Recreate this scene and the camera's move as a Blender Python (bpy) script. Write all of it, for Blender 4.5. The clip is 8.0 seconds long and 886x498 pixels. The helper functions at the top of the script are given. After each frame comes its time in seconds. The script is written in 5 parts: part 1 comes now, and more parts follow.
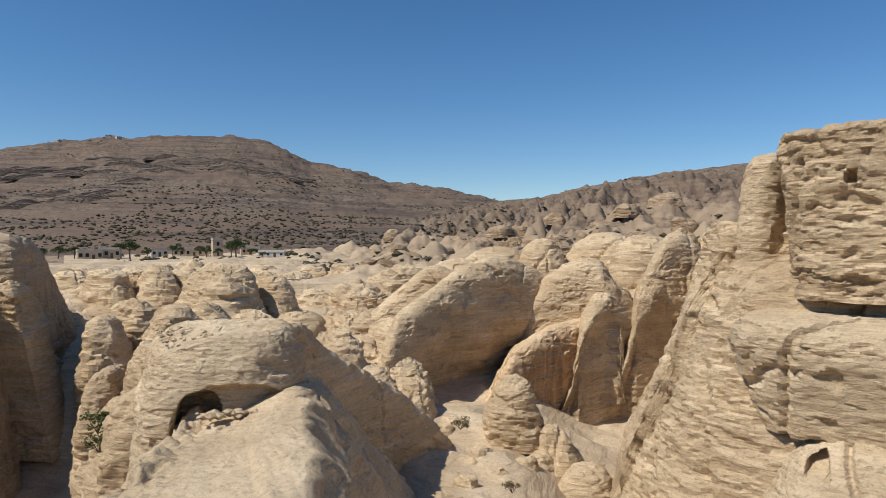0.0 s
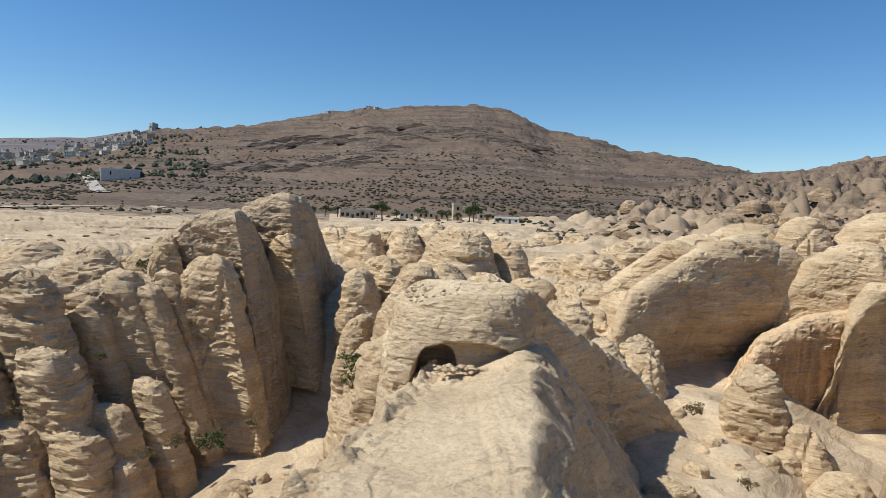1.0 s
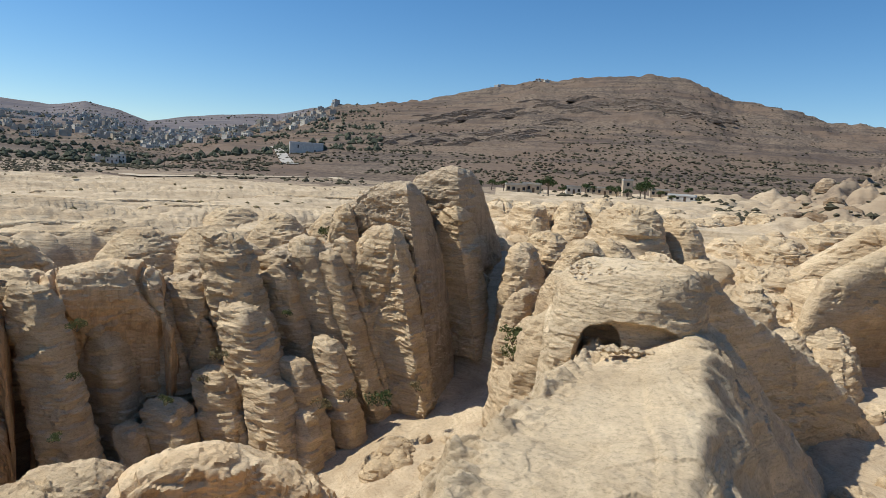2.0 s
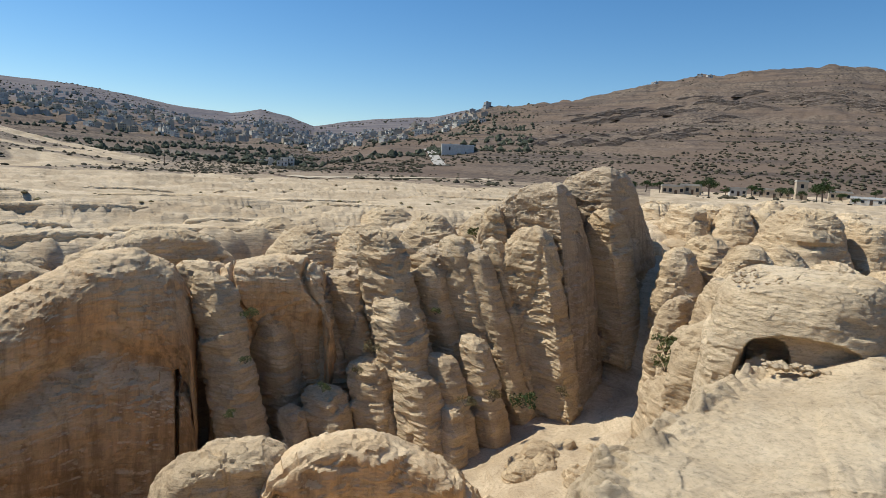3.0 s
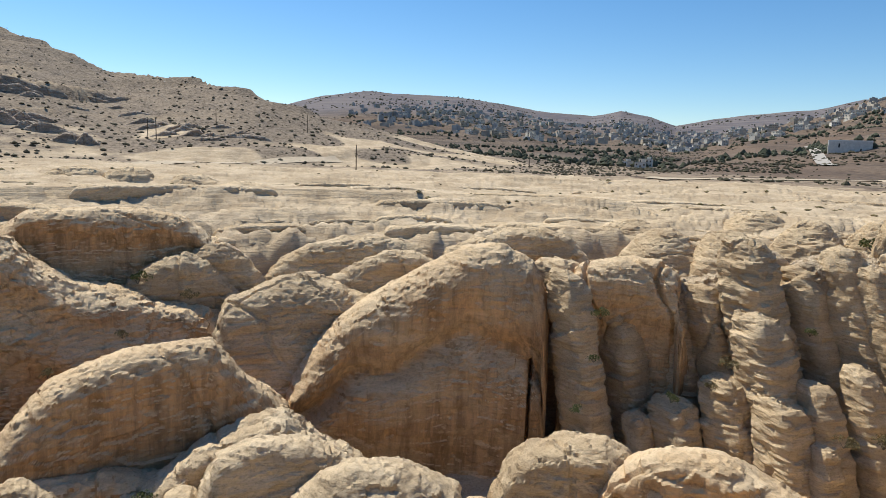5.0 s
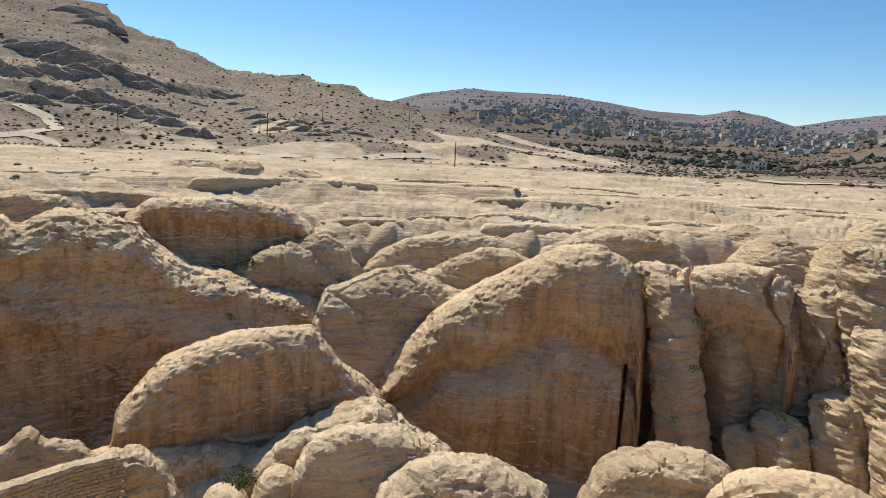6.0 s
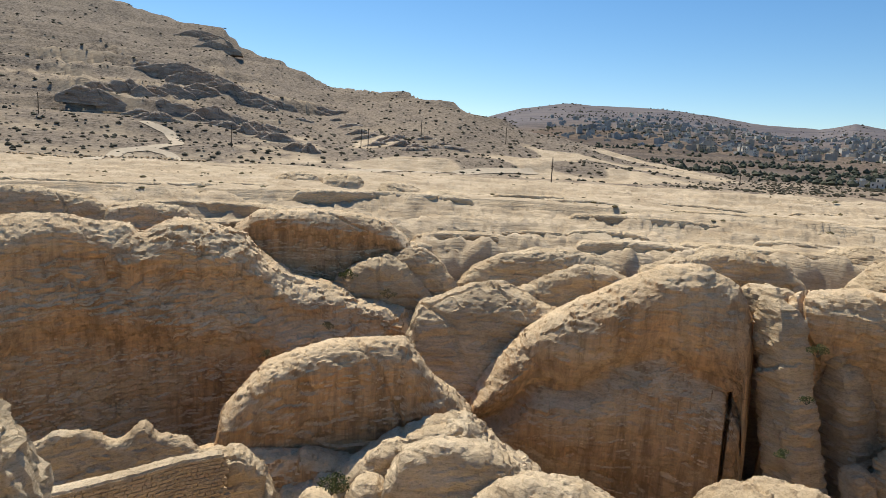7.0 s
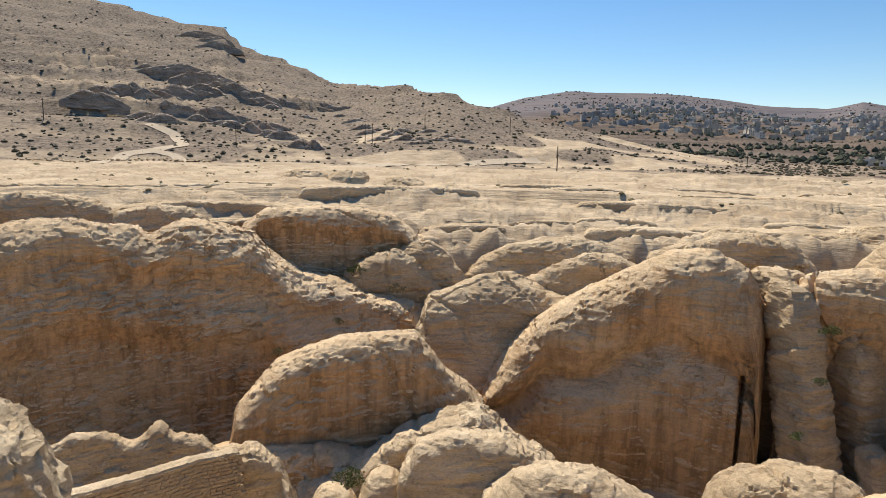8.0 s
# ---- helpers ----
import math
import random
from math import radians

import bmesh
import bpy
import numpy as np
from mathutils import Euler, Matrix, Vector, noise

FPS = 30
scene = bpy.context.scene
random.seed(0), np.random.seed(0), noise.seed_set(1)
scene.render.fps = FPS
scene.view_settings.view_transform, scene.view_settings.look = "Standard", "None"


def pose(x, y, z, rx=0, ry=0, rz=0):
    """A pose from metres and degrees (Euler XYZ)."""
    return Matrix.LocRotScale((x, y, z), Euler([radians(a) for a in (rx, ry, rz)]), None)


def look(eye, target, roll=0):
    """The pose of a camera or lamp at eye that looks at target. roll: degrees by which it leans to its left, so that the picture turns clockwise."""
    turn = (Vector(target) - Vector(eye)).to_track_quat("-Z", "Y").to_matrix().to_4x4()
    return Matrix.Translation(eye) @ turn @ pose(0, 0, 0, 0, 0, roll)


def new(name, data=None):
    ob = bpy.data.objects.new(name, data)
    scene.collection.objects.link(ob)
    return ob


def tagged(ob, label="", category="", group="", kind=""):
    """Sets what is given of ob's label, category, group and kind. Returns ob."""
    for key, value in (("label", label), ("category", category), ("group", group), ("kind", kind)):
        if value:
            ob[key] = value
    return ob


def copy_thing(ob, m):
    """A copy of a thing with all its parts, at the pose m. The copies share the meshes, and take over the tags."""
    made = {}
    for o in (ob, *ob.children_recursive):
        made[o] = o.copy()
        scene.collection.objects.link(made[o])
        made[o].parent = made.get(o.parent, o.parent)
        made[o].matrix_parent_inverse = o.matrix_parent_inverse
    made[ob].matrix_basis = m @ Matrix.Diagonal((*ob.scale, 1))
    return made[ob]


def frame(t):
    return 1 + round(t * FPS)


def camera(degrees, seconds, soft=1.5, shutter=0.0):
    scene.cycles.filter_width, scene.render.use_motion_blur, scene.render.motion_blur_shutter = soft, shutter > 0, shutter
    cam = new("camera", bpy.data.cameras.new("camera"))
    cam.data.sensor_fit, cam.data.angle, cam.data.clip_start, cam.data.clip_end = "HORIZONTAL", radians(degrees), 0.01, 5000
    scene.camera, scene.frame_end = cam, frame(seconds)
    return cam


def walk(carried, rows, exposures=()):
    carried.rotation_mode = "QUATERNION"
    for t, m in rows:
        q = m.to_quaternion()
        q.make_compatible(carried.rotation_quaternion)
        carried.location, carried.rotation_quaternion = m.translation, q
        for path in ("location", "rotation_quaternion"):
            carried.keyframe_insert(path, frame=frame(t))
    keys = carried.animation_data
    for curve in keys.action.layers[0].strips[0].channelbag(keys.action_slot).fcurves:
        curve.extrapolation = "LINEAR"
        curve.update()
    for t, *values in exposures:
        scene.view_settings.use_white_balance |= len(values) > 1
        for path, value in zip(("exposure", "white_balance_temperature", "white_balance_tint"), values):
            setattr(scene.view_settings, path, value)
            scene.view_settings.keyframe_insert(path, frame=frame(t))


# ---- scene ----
# ---------- camera: turned on the spot by a person on a rock ledge ----------
cam = camera(68.1, 8.0, soft=0.5)
REACH = 0.3  # arm's length between the body's axis and the lens
ROWS = [
    (0.0, 0.00, -0.50, 0.00), (0.5, 12.12, -2.40, 1.59), (1.0, 20.09, -3.62, 2.30), (1.5, 27.80, -5.78, 2.50),
    (1.7, 30.80, -6.30, 2.90), (2.8, 43.43, -6.66, 2.80), (3.0, 47.21, -7.10, 2.94), (3.5, 56.10, -8.81, 2.43),
    (4.0, 60.23, -9.89, 2.16), (4.5, 69.01, -10.30, 2.72), (5.0, 77.56, -8.30, 2.07), (5.2, 79.33, -7.95, 2.30),
    (6.3, 88.35, -8.95, 2.90), (6.5, 89.91, -8.65, 2.84), (7.0, 94.28, -8.02, 3.15), (7.5, 97.09, -8.05, 1.69),
    (8.0, 94.92, -8.69, 1.25),
]
walk(cam, [(t, pose(-REACH * math.sin(radians(yaw)), REACH * math.cos(radians(yaw)), 0, 0, 0, yaw) @ pose(0, 0, 0, 90 + pitch, 0, 0) @ pose(0, 0, 0, 0, 0, roll))
           for t, yaw, pitch, roll in ROWS],
     exposures=((0.0, -0.30, 6600, 11), (0.5, -0.17, 6550, 10), (1.5, -0.13, 6450, 8), (3.0, -0.15, 6450, 7), (3.5, -0.13, 6450, 7), (5.0, 0.02, 6650, 8), (6.5, 0.0, 6850, 9), (7.0, -0.02, 6900, 9), (7.5, -0.06, 6800, 9), (8.0, 0.08, 7150, 12)))

# ---------- light: high sun over the far rim, clear sky ----------
SUN_AZ, SUN_EL = 120.0, 51.0  # degrees to the left of +y, and up
scene.view_settings.exposure = 0.0
world = bpy.data.worlds.new("sky")
scene.world = world
world.use_nodes = True
wt = world.node_tree
sky = wt.nodes.new("ShaderNodeTexSky")
sky.sky_type, sky.sun_disc = "NISHITA", False
sky.sun_elevation, sky.sun_rotation = radians(SUN_EL), radians(-SUN_AZ)
sky.altitude, sky.air_density, sky.dust_density, sky.ozone_density = 800, 1.0, 0.1, 4.0
vivid = wt.nodes.new("ShaderNodeHueSaturation")
vivid.inputs["Saturation"].default_value = 1.22
wt.links.new(sky.outputs[0], vivid.inputs["Color"])
wt.links.new(vivid.outputs[0], wt.nodes["Background"].inputs[0])
wt.nodes["Background"].inputs[1].default_value = 0.13
sun_dir = Vector((-math.sin(radians(SUN_AZ)) * math.cos(radians(SUN_EL)), math.cos(radians(SUN_AZ)) * math.cos(radians(SUN_EL)), math.sin(radians(SUN_EL))))
sun = new("sun", bpy.data.lights.new("sun", "SUN"))
sun.data.energy, sun.data.angle, sun.data.color = 5.0, radians(0.55), (1.0, 0.965, 0.87)
sun.matrix_world = look(sun_dir * 500, (0, 0, 0))


# ---------- vector noise ----------
PERM = np.random.RandomState(7).permutation(256)
PERM = np.concatenate([PERM, PERM, PERM])
HASH = PERM.astype(np.int32)
GX, GY, GZ = np.array([(1, 1, 0), (-1, 1, 0), (1, -1, 0), (-1, -1, 0), (1, 0, 1), (-1, 0, 1), (1, 0, -1), (-1, 0, -1),
                 (0, 1, 1), (0, -1, 1), (0, 1, -1), (0, -1, -1), (1, 1, 0), (-1, 1, 0), (0, -1, 1), (0, -1, -1)], np.float32).T.copy()


def perlin(p, seed=0):
    p = (p + np.array([17.3, 5.7, 11.1]) * seed).T
    i = np.floor(p)
    x, y, z = (p - i).astype(np.float32)
    i, j, k = i.astype(np.int32) & 255
    u, v, w = x * x * x * (x * (x * 6 - 15) + 10), y * y * y * (y * (y * 6 - 15) + 10), z * z * z * (z * (z * 6 - 15) + 10)

    def corner(a, b, c):
        g = HASH[HASH[HASH[i + a] + j + b] + k + c] & 15
        return GX[g] * (x - a) + GY[g] * (y - b) + GZ[g] * (z - c)
    lo = [corner(0, b, c) for b in (0, 1) for c in (0, 1)]
    lo = [q + u * (corner(1, b, c) - q) for q, (b, c) in zip(lo, ((0, 0), (0, 1), (1, 0), (1, 1)))]
    near, far = lo[0] + v * (lo[2] - lo[0]), lo[1] + v * (lo[3] - lo[1])
    return (near + w * (far - near)).astype(float)


def fbm(p, seed=0, octaves=3, gain=0.5):
    out, a = np.zeros(len(p)), 1.0
    for k in range(octaves):
        out += a * perlin(p, seed + k * 3)
        p, a = p * 2.03, a * gain
    return out


def billow(p, seed=0, octaves=2, gain=0.5):
    out, a = np.zeros(len(p)), 1.0
    for k in range(octaves):
        out += a * (np.abs(perlin(p, seed + k * 3)) * 2 - 0.5)
        p, a = p * 2.1, a * gain
    return out


def smooth(a, b, x):
    t = np.clip((x - a) / (b - a), 0, 1)
    return t * t * (3 - 2 * t)


def at(az, d, z):
    """Place at the bearing az (degrees left of +y) and the distance d."""
    return Vector((-d * math.sin(radians(az)), d * math.cos(radians(az)), z))


# ---------- materials ----------
def nodes_of(name):
    m = bpy.data.materials.new(name)
    m.use_nodes = True
    return m, m.node_tree.nodes, m.node_tree.links, m.node_tree.nodes["Principled BSDF"]


def mapped(n, l, scale, source="Position"):
    if source == "Position":
        src = n.new("ShaderNodeNewGeometry").outputs["Position"]
    else:
        src = n.new("ShaderNodeTexCoord").outputs[source]
    mp = n.new("ShaderNodeMapping")
    mp.inputs["Scale"].default_value = scale
    l.new(src, mp.inputs["Vector"])
    return mp.outputs[0]


def noise_tex(n, l, vec, scale, detail=4, rough=0.55, warp=0.0):
    t = n.new("ShaderNodeTexNoise")
    t.inputs["Scale"].default_value, t.inputs["Detail"].default_value, t.inputs["Roughness"].default_value = scale, detail, rough
    t.inputs["Distortion"].default_value = warp
    l.new(vec, t.inputs["Vector"])
    return t.outputs["Fac"]


def ramp(n, l, fac, *stops):
    r = n.new("ShaderNodeValToRGB")
    while len(r.color_ramp.elements) < len(stops):
        r.color_ramp.elements.new(0.5)
    for e, (p, c) in zip(r.color_ramp.elements, stops):
        e.position = p
        e.color = (*c, 1) if len(c) == 3 else c
    l.new(fac, r.inputs[0])
    return r.outputs[0]


def mix(n, l, fac, a, b, mode="MIX"):
    m = n.new("ShaderNodeMix")
    m.data_type, m.blend_type = "RGBA", mode
    for sock, v in ((m.inputs[0], fac), (m.inputs[6], a), (m.inputs[7], b)):
        if isinstance(v, (int, float)):
            sock.default_value = v
        elif isinstance(v, tuple):
            sock.default_value = (*v, 1)
        else:
            l.new(v, sock)
    return m.outputs[2]


def maths(n, l, op, a, b=0.0):
    m = n.new("ShaderNodeMath")
    m.operation = op
    m.use_clamp = True
    for sock, v in ((m.inputs[0], a), (m.inputs[1], b)):
        if isinstance(v, (int, float)):
            sock.default_value = v
        else:
            l.new(v, sock)
    return m.outputs[0]


def bump(n, l, p, height, strength, distance, under=None):
    b = n.new("ShaderNodeBump")
    b.inputs["Strength"].default_value, b.inputs["Distance"].default_value = strength, distance
    l.new(height, b.inputs["Height"])
    if under is not None:
        l.new(under, b.inputs["Normal"])
    l.new(b.outputs[0], p.inputs["Normal"])
    return b.outputs[0]


def joints(n, l):
    """Thin broken fracture lines, longer along the beds than across them."""
    v = n.new("ShaderNodeTexVoronoi")
    v.feature = "DISTANCE_TO_EDGE"
    v.inputs["Scale"].default_value = 1.0
    warped = n.new("ShaderNodeVectorMath")
    warped.operation = "MULTIPLY_ADD"
    t = n.new("ShaderNodeTexNoise")
    t.inputs["Scale"].default_value, t.inputs["Detail"].default_value = 0.5, 4
    place = mapped(n, l, (0.22, 0.22, 0.8))
    l.new(place, t.inputs["Vector"])
    l.new(t.outputs["Color"], warped.inputs[0])
    warped.inputs[1].default_value = (1.1, 1.1, 1.1)
    l.new(place, warped.inputs[2])
    l.new(warped.outputs[0], v.inputs["Vector"])
    thin = ramp(n, l, v.outputs["Distance"], (0.0, (1, 1, 1)), (0.03, (0, 0, 0)))
    where = ramp(n, l, noise_tex(n, l, mapped(n, l, (0.12, 0.12, 0.2)), 1.0, 3, 0.6), (0.42, (0, 0, 0)), (0.54, (1, 1, 1)))
    return maths(n, l, "MULTIPLY", thin, where)


def strata(n, l):
    """Thin crisp bedding lines that come and go along the rock."""
    a = noise_tex(n, l, mapped(n, l, (0.035, 0.035, 0.42)), 1.0, 5, 0.62, 0.3)
    line = maths(n, l, "ABSOLUTE", maths(n, l, "SUBTRACT", maths(n, l, "FRACT", maths(n, l, "MULTIPLY", a, 21.0)), 0.5))
    thin = ramp(n, l, line, (0.0, (1, 1, 1)), (0.13, (0, 0, 0)))
    where = ramp(n, l, noise_tex(n, l, mapped(n, l, (0.16, 0.16, 0.5)), 1.0, 5, 0.65), (0.44, (0, 0, 0)), (0.58, (1, 1, 1)))
    return maths(n, l, "MULTIPLY", thin, where)


def sandstone_colour(n, l, pale, tan, iron, stain, drawn=1.0):
    """Bedded sandstone: thin strata, broad patches, iron stain and dark varnish streaks on steep faces."""
    beds = noise_tex(n, l, mapped(n, l, (0.05, 0.05, 1.1)), 1.0, 8, 0.78, 0.25)
    thin = noise_tex(n, l, mapped(n, l, (0.16, 0.16, 5.5)), 1.0, 6, 0.75, 0.2)
    patch = noise_tex(n, l, mapped(n, l, (0.09, 0.09, 0.12)), 1.0, 5, 0.65)
    grain = noise_tex(n, l, mapped(n, l, (2.6, 2.6, 5.0)), 1.0, 6, 0.78)
    c = mix(n, l, ramp(n, l, beds, (0.40, (0, 0, 0)), (0.58, (1, 1, 1))), pale, tan)
    c = mix(n, l, ramp(n, l, patch, (0.42, (0, 0, 0)), (0.68, (0.8, 0.8, 0.8))), c, tuple(v * 0.86 for v in tan))
    c = mix(n, l, 0.12 + 0.36 * drawn, c, ramp(n, l, thin, (0.34, (0.5, 0.44, 0.38)), (0.48, (1.0, 1.0, 1.0)), (0.7, (1.16, 1.16, 1.14))), "MULTIPLY")
    c = mix(n, l, 0.6, c, ramp(n, l, grain, (0.30, (0.42, 0.37, 0.32)), (0.46, (1.0, 1.0, 1.0)), (0.70, (1.2, 1.2, 1.18))), "MULTIPLY")
    speck = noise_tex(n, l, mapped(n, l, (5.5, 5.5, 9.0)), 1.0, 3, 0.7)
    c = mix(n, l, 0.16 + 0.3 * drawn, c, ramp(n, l, speck, (0.36, (0.42, 0.37, 0.32)), (0.45, (1.0, 1.0, 1.0)), (0.7, (1.1, 1.1, 1.1))), "MULTIPLY")
    c = mix(n, l, maths(n, l, "MULTIPLY", joints(n, l), 0.22 * drawn), c, tuple(v * 0.6 for v in iron))
    c = mix(n, l, maths(n, l, "MULTIPLY", strata(n, l), 0.55 * drawn), c, tuple(v * 0.6 for v in iron))
    if stain > 0:
        sep = n.new("ShaderNodeSeparateXYZ")
        l.new(n.new("ShaderNodeNewGeometry").outputs["Normal"], sep.inputs[0])
        steep = ramp(n, l, sep.outputs[2], (0.3, (1, 1, 1)), (0.7, (0, 0, 0)))
        runs = noise_tex(n, l, mapped(n, l, (0.9, 0.9, 0.08)), 1.0, 7, 0.72, 0.3)
        broad = noise_tex(n, l, mapped(n, l, (0.06, 0.06, 0.14)), 1.0, 4, 0.6)
        f = maths(n, l, "MULTIPLY", ramp(n, l, broad, (0.36, (0.25, 0.25, 0.25)), (0.56, (1, 1, 1))), steep)
        c = mix(n, l, maths(n, l, "MULTIPLY", f, stain), c, mix(n, l, ramp(n, l, runs, (0.40, (0, 0, 0)), (0.56, (1, 1, 1))), iron, tuple(v * 0.55 for v in iron)))
        g = maths(n, l, "MULTIPLY", ramp(n, l, runs, (0.54, (0, 0, 0)), (0.66, (1, 1, 1))), steep)
        c = mix(n, l, maths(n, l, "MULTIPLY", g, stain * 0.6), c, tuple(v * 0.4 for v in iron))
    return c


def sandstone(name, pale=(0.70, 0.54, 0.35), tan=(0.55, 0.41, 0.255), iron=(0.33, 0.19, 0.09), stain=0.5, relief=1.0, drawn=1.0):
    m, n, l, p = nodes_of(name)
    l.new(sandstone_colour(n, l, pale, tan, iron, stain, drawn), p.inputs["Base Color"])
    p.inputs["Roughness"].default_value = 0.93
    p.inputs["Specular IOR Level"].default_value = 0.15
    beds = noise_tex(n, l, mapped(n, l, (0.16, 0.16, 3.4)), 1.0, 7, 0.72, 0.3)
    pits = noise_tex(n, l, mapped(n, l, (1.1, 1.1, 2.6)), 1.0, 8, 0.78)
    b = bump(n, l, p, beds, 0.8, 0.36 * relief)
    b = bump(n, l, p, pits, 0.8, 0.26 * relief, b)
    crumbs = noise_tex(n, l, mapped(n, l, (4.0, 4.0, 7.0)), 1.0, 6, 0.8)
    b = bump(n, l, p, crumbs, 0.9, 0.10 * relief, b)
    cut = maths(n, l, "SUBTRACT", 1.0, strata(n, l))
    bump(n, l, p, cut, 1.0, 0.14 * relief, b)
    return m


STONE = sandstone("cream_sandstone", (0.78, 0.61, 0.405), (0.65, 0.49, 0.31), (0.48, 0.30, 0.16), stain=0.2, relief=0.7, drawn=0.55)
PALE = sandstone("pale_sandstone", (0.79, 0.63, 0.43), (0.69, 0.53, 0.345), (0.42, 0.26, 0.13), stain=0.1, relief=0.65, drawn=0.45)
RUST = sandstone("iron_stained_sandstone", (0.80, 0.615, 0.40), (0.69, 0.50, 0.305), (0.66, 0.385, 0.19), stain=0.85, relief=0.6, drawn=0.12)
DARK = sandstone("varnished_sandstone", (0.74, 0.585, 0.41), (0.60, 0.465, 0.32), (0.54, 0.385, 0.25), stain=0.6, drawn=0.4)


def ground_material():
    m, n, l, p = nodes_of("desert_ground")
    rock = sandstone_colour(n, l, (0.69, 0.55, 0.385), (0.57, 0.44, 0.295), (0.42, 0.27, 0.15), 0.15, 0.5)
    clods = noise_tex(n, l, mapped(n, l, (0.25, 0.25, 0.25)), 1.0, 7, 0.72)
    wide = noise_tex(n, l, mapped(n, l, (0.006, 0.006, 0.02)), 1.0, 4, 0.55)
    lines = noise_tex(n, l, mapped(n, l, (0.004, 0.004, 0.16)), 1.0, 5, 0.7, 0.3)
    soil = ramp(n, l, clods, (0.36, (0.045, 0.034, 0.027)), (0.46, (0.155, 0.116, 0.087)), (0.66, (0.29, 0.22, 0.16)))
    soil = mix(n, l, ramp(n, l, wide, (0.42, (0, 0, 0)), (0.6, (0.8, 0.8, 0.8))), soil, (0.18, 0.125, 0.09))
    soil = mix(n, l, ramp(n, l, lines, (0.48, (0, 0, 0)), (0.58, (0.55, 0.55, 0.55))), soil, (0.075, 0.06, 0.055))
    stony = noise_tex(n, l, mapped(n, l, (0.5, 0.5, 0.9)), 1.0, 7, 0.75)
    hill = n.new("ShaderNodeAttribute")
    hill.attribute_name = "stony"
    soil = mix(n, l, hill.outputs["Fac"], soil, ramp(n, l, stony, (0.38, (0.06, 0.047, 0.037)), (0.48, (0.20, 0.155, 0.115)), (0.62, (0.33, 0.26, 0.195))))
    # violet-grey of the far range: distance haze put into the soil colour
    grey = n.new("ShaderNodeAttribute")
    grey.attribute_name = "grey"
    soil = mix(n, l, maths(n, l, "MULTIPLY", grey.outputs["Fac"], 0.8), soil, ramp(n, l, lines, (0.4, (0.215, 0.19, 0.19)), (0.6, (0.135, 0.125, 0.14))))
    a = n.new("ShaderNodeAttribute")
    a.attribute_name = "soil"
    edge = noise_tex(n, l, mapped(n, l, (0.05, 0.05, 0.1)), 1.0, 6, 0.65)
    k = maths(n, l, "ADD", a.outputs["Fac"], maths(n, l, "SUBTRACT", maths(n, l, "MULTIPLY", edge, 1.4), 0.7))
    f = ramp(n, l, k, (0.35, (0, 0, 0)), (0.6, (1, 1, 1)))
    brown = n.new("ShaderNodeAttribute")
    brown.attribute_name = "brown"
    patina = noise_tex(n, l, mapped(n, l, (0.03, 0.03, 0.06)), 1.0, 6, 0.65)
    worn = mix(n, l, ramp(n, l, patina, (0.4, (0, 0, 0)), (0.62, (1, 1, 1))), (0.30, 0.215, 0.145), (0.42, 0.315, 0.21))
    rock = mix(n, l, brown.outputs["Fac"], rock, worn)
    l.new(mix(n, l, f, rock, soil), p.inputs["Base Color"])
    p.inputs["Roughness"].default_value = 0.95
    p.inputs["Specular IOR Level"].default_value = 0.1
    beds = noise_tex(n, l, mapped(n, l, (0.12, 0.12, 2.2)), 1.0, 6, 0.68, 0.4)
    b = bump(n, l, p, beds, 0.7, 0.6)
    bump(n, l, p, clods, 0.5, 0.5, b)
    return m


GROUND = ground_material()


# ---------- mesh helpers ----------
def grid_mesh(name, verts, nu, nv, wrap, material, attrs=None):
    """A sheet of nv rows of nu points."""
    me = bpy.data.meshes.new(name)
    i, j = np.meshgrid(np.arange(nu if wrap else nu - 1), np.arange(nv - 1))
    a = j * nu + i
    b = j * nu + (i + 1) % nu
    quads = np.stack([a, b, b + nu, a + nu], -1).reshape(-1, 4)
    me.vertices.add(len(verts))
    me.vertices.foreach_set("co", np.asarray(verts, np.float32).ravel())
    me.loops.add(len(quads) * 4)
    me.loops.foreach_set("vertex_index", quads.ravel().astype(np.int32))
    me.polygons.add(len(quads))
    me.polygons.foreach_set("loop_start", np.arange(0, len(quads) * 4, 4, dtype=np.int32))
    me.polygons.foreach_set("use_smooth", np.ones(len(quads), bool))
    me.update(calc_edges=True)
    for key, values in (attrs or {}).items():
        me.attributes.new(key, "FLOAT", "POINT").data.foreach_set("value", np.asarray(values, np.float32))
    me.materials.append(material)
    return me


def part(name, bm, material, parent, label=""):
    """Links a bmesh as one mesh object under a thing or a part."""
    me = bpy.data.meshes.new(name)
    bm.to_mesh(me)
    bm.free()
    me.materials.append(material)
    ob = new(name, me)
    ob.parent = parent
    return tagged(ob, label)


# ---------- the ground ----------
def layers(W, step, seed, dip=0.08):
    """Bedding: each layer bulges and is cut back sharply at its joints. Values about -1 to 1."""
    zz = (W[:, 2] + 0.9 * fbm(W / 11, 90, 2) + dip * W[:, 0] - 0.04 * W[:, 1]) / step
    zz = zz + 0.8 * perlin(np.stack([W[:, 0] / 60, W[:, 1] / 60, zz * 0.35], 1), 93)
    k = np.floor(zz)
    f = zz - k
    amount = np.modf(np.abs(np.sin(k * 12.9898 + seed * 3.7) * 43758.547))[0]
    return (1 - np.abs(2 * f - 1) ** 3.5) * (0.35 + 0.65 * amount) + 0.5 * amount - 0.7


def curve(az, *points):
    return np.interp(az, points[0::2], points[1::2])


def blend(az, *points):
    """A smoother curve: averaged over four degrees."""
    return sum(curve(az + k, *points) for k in (-2.5, -1, 0, 1, 2.5)) / 5


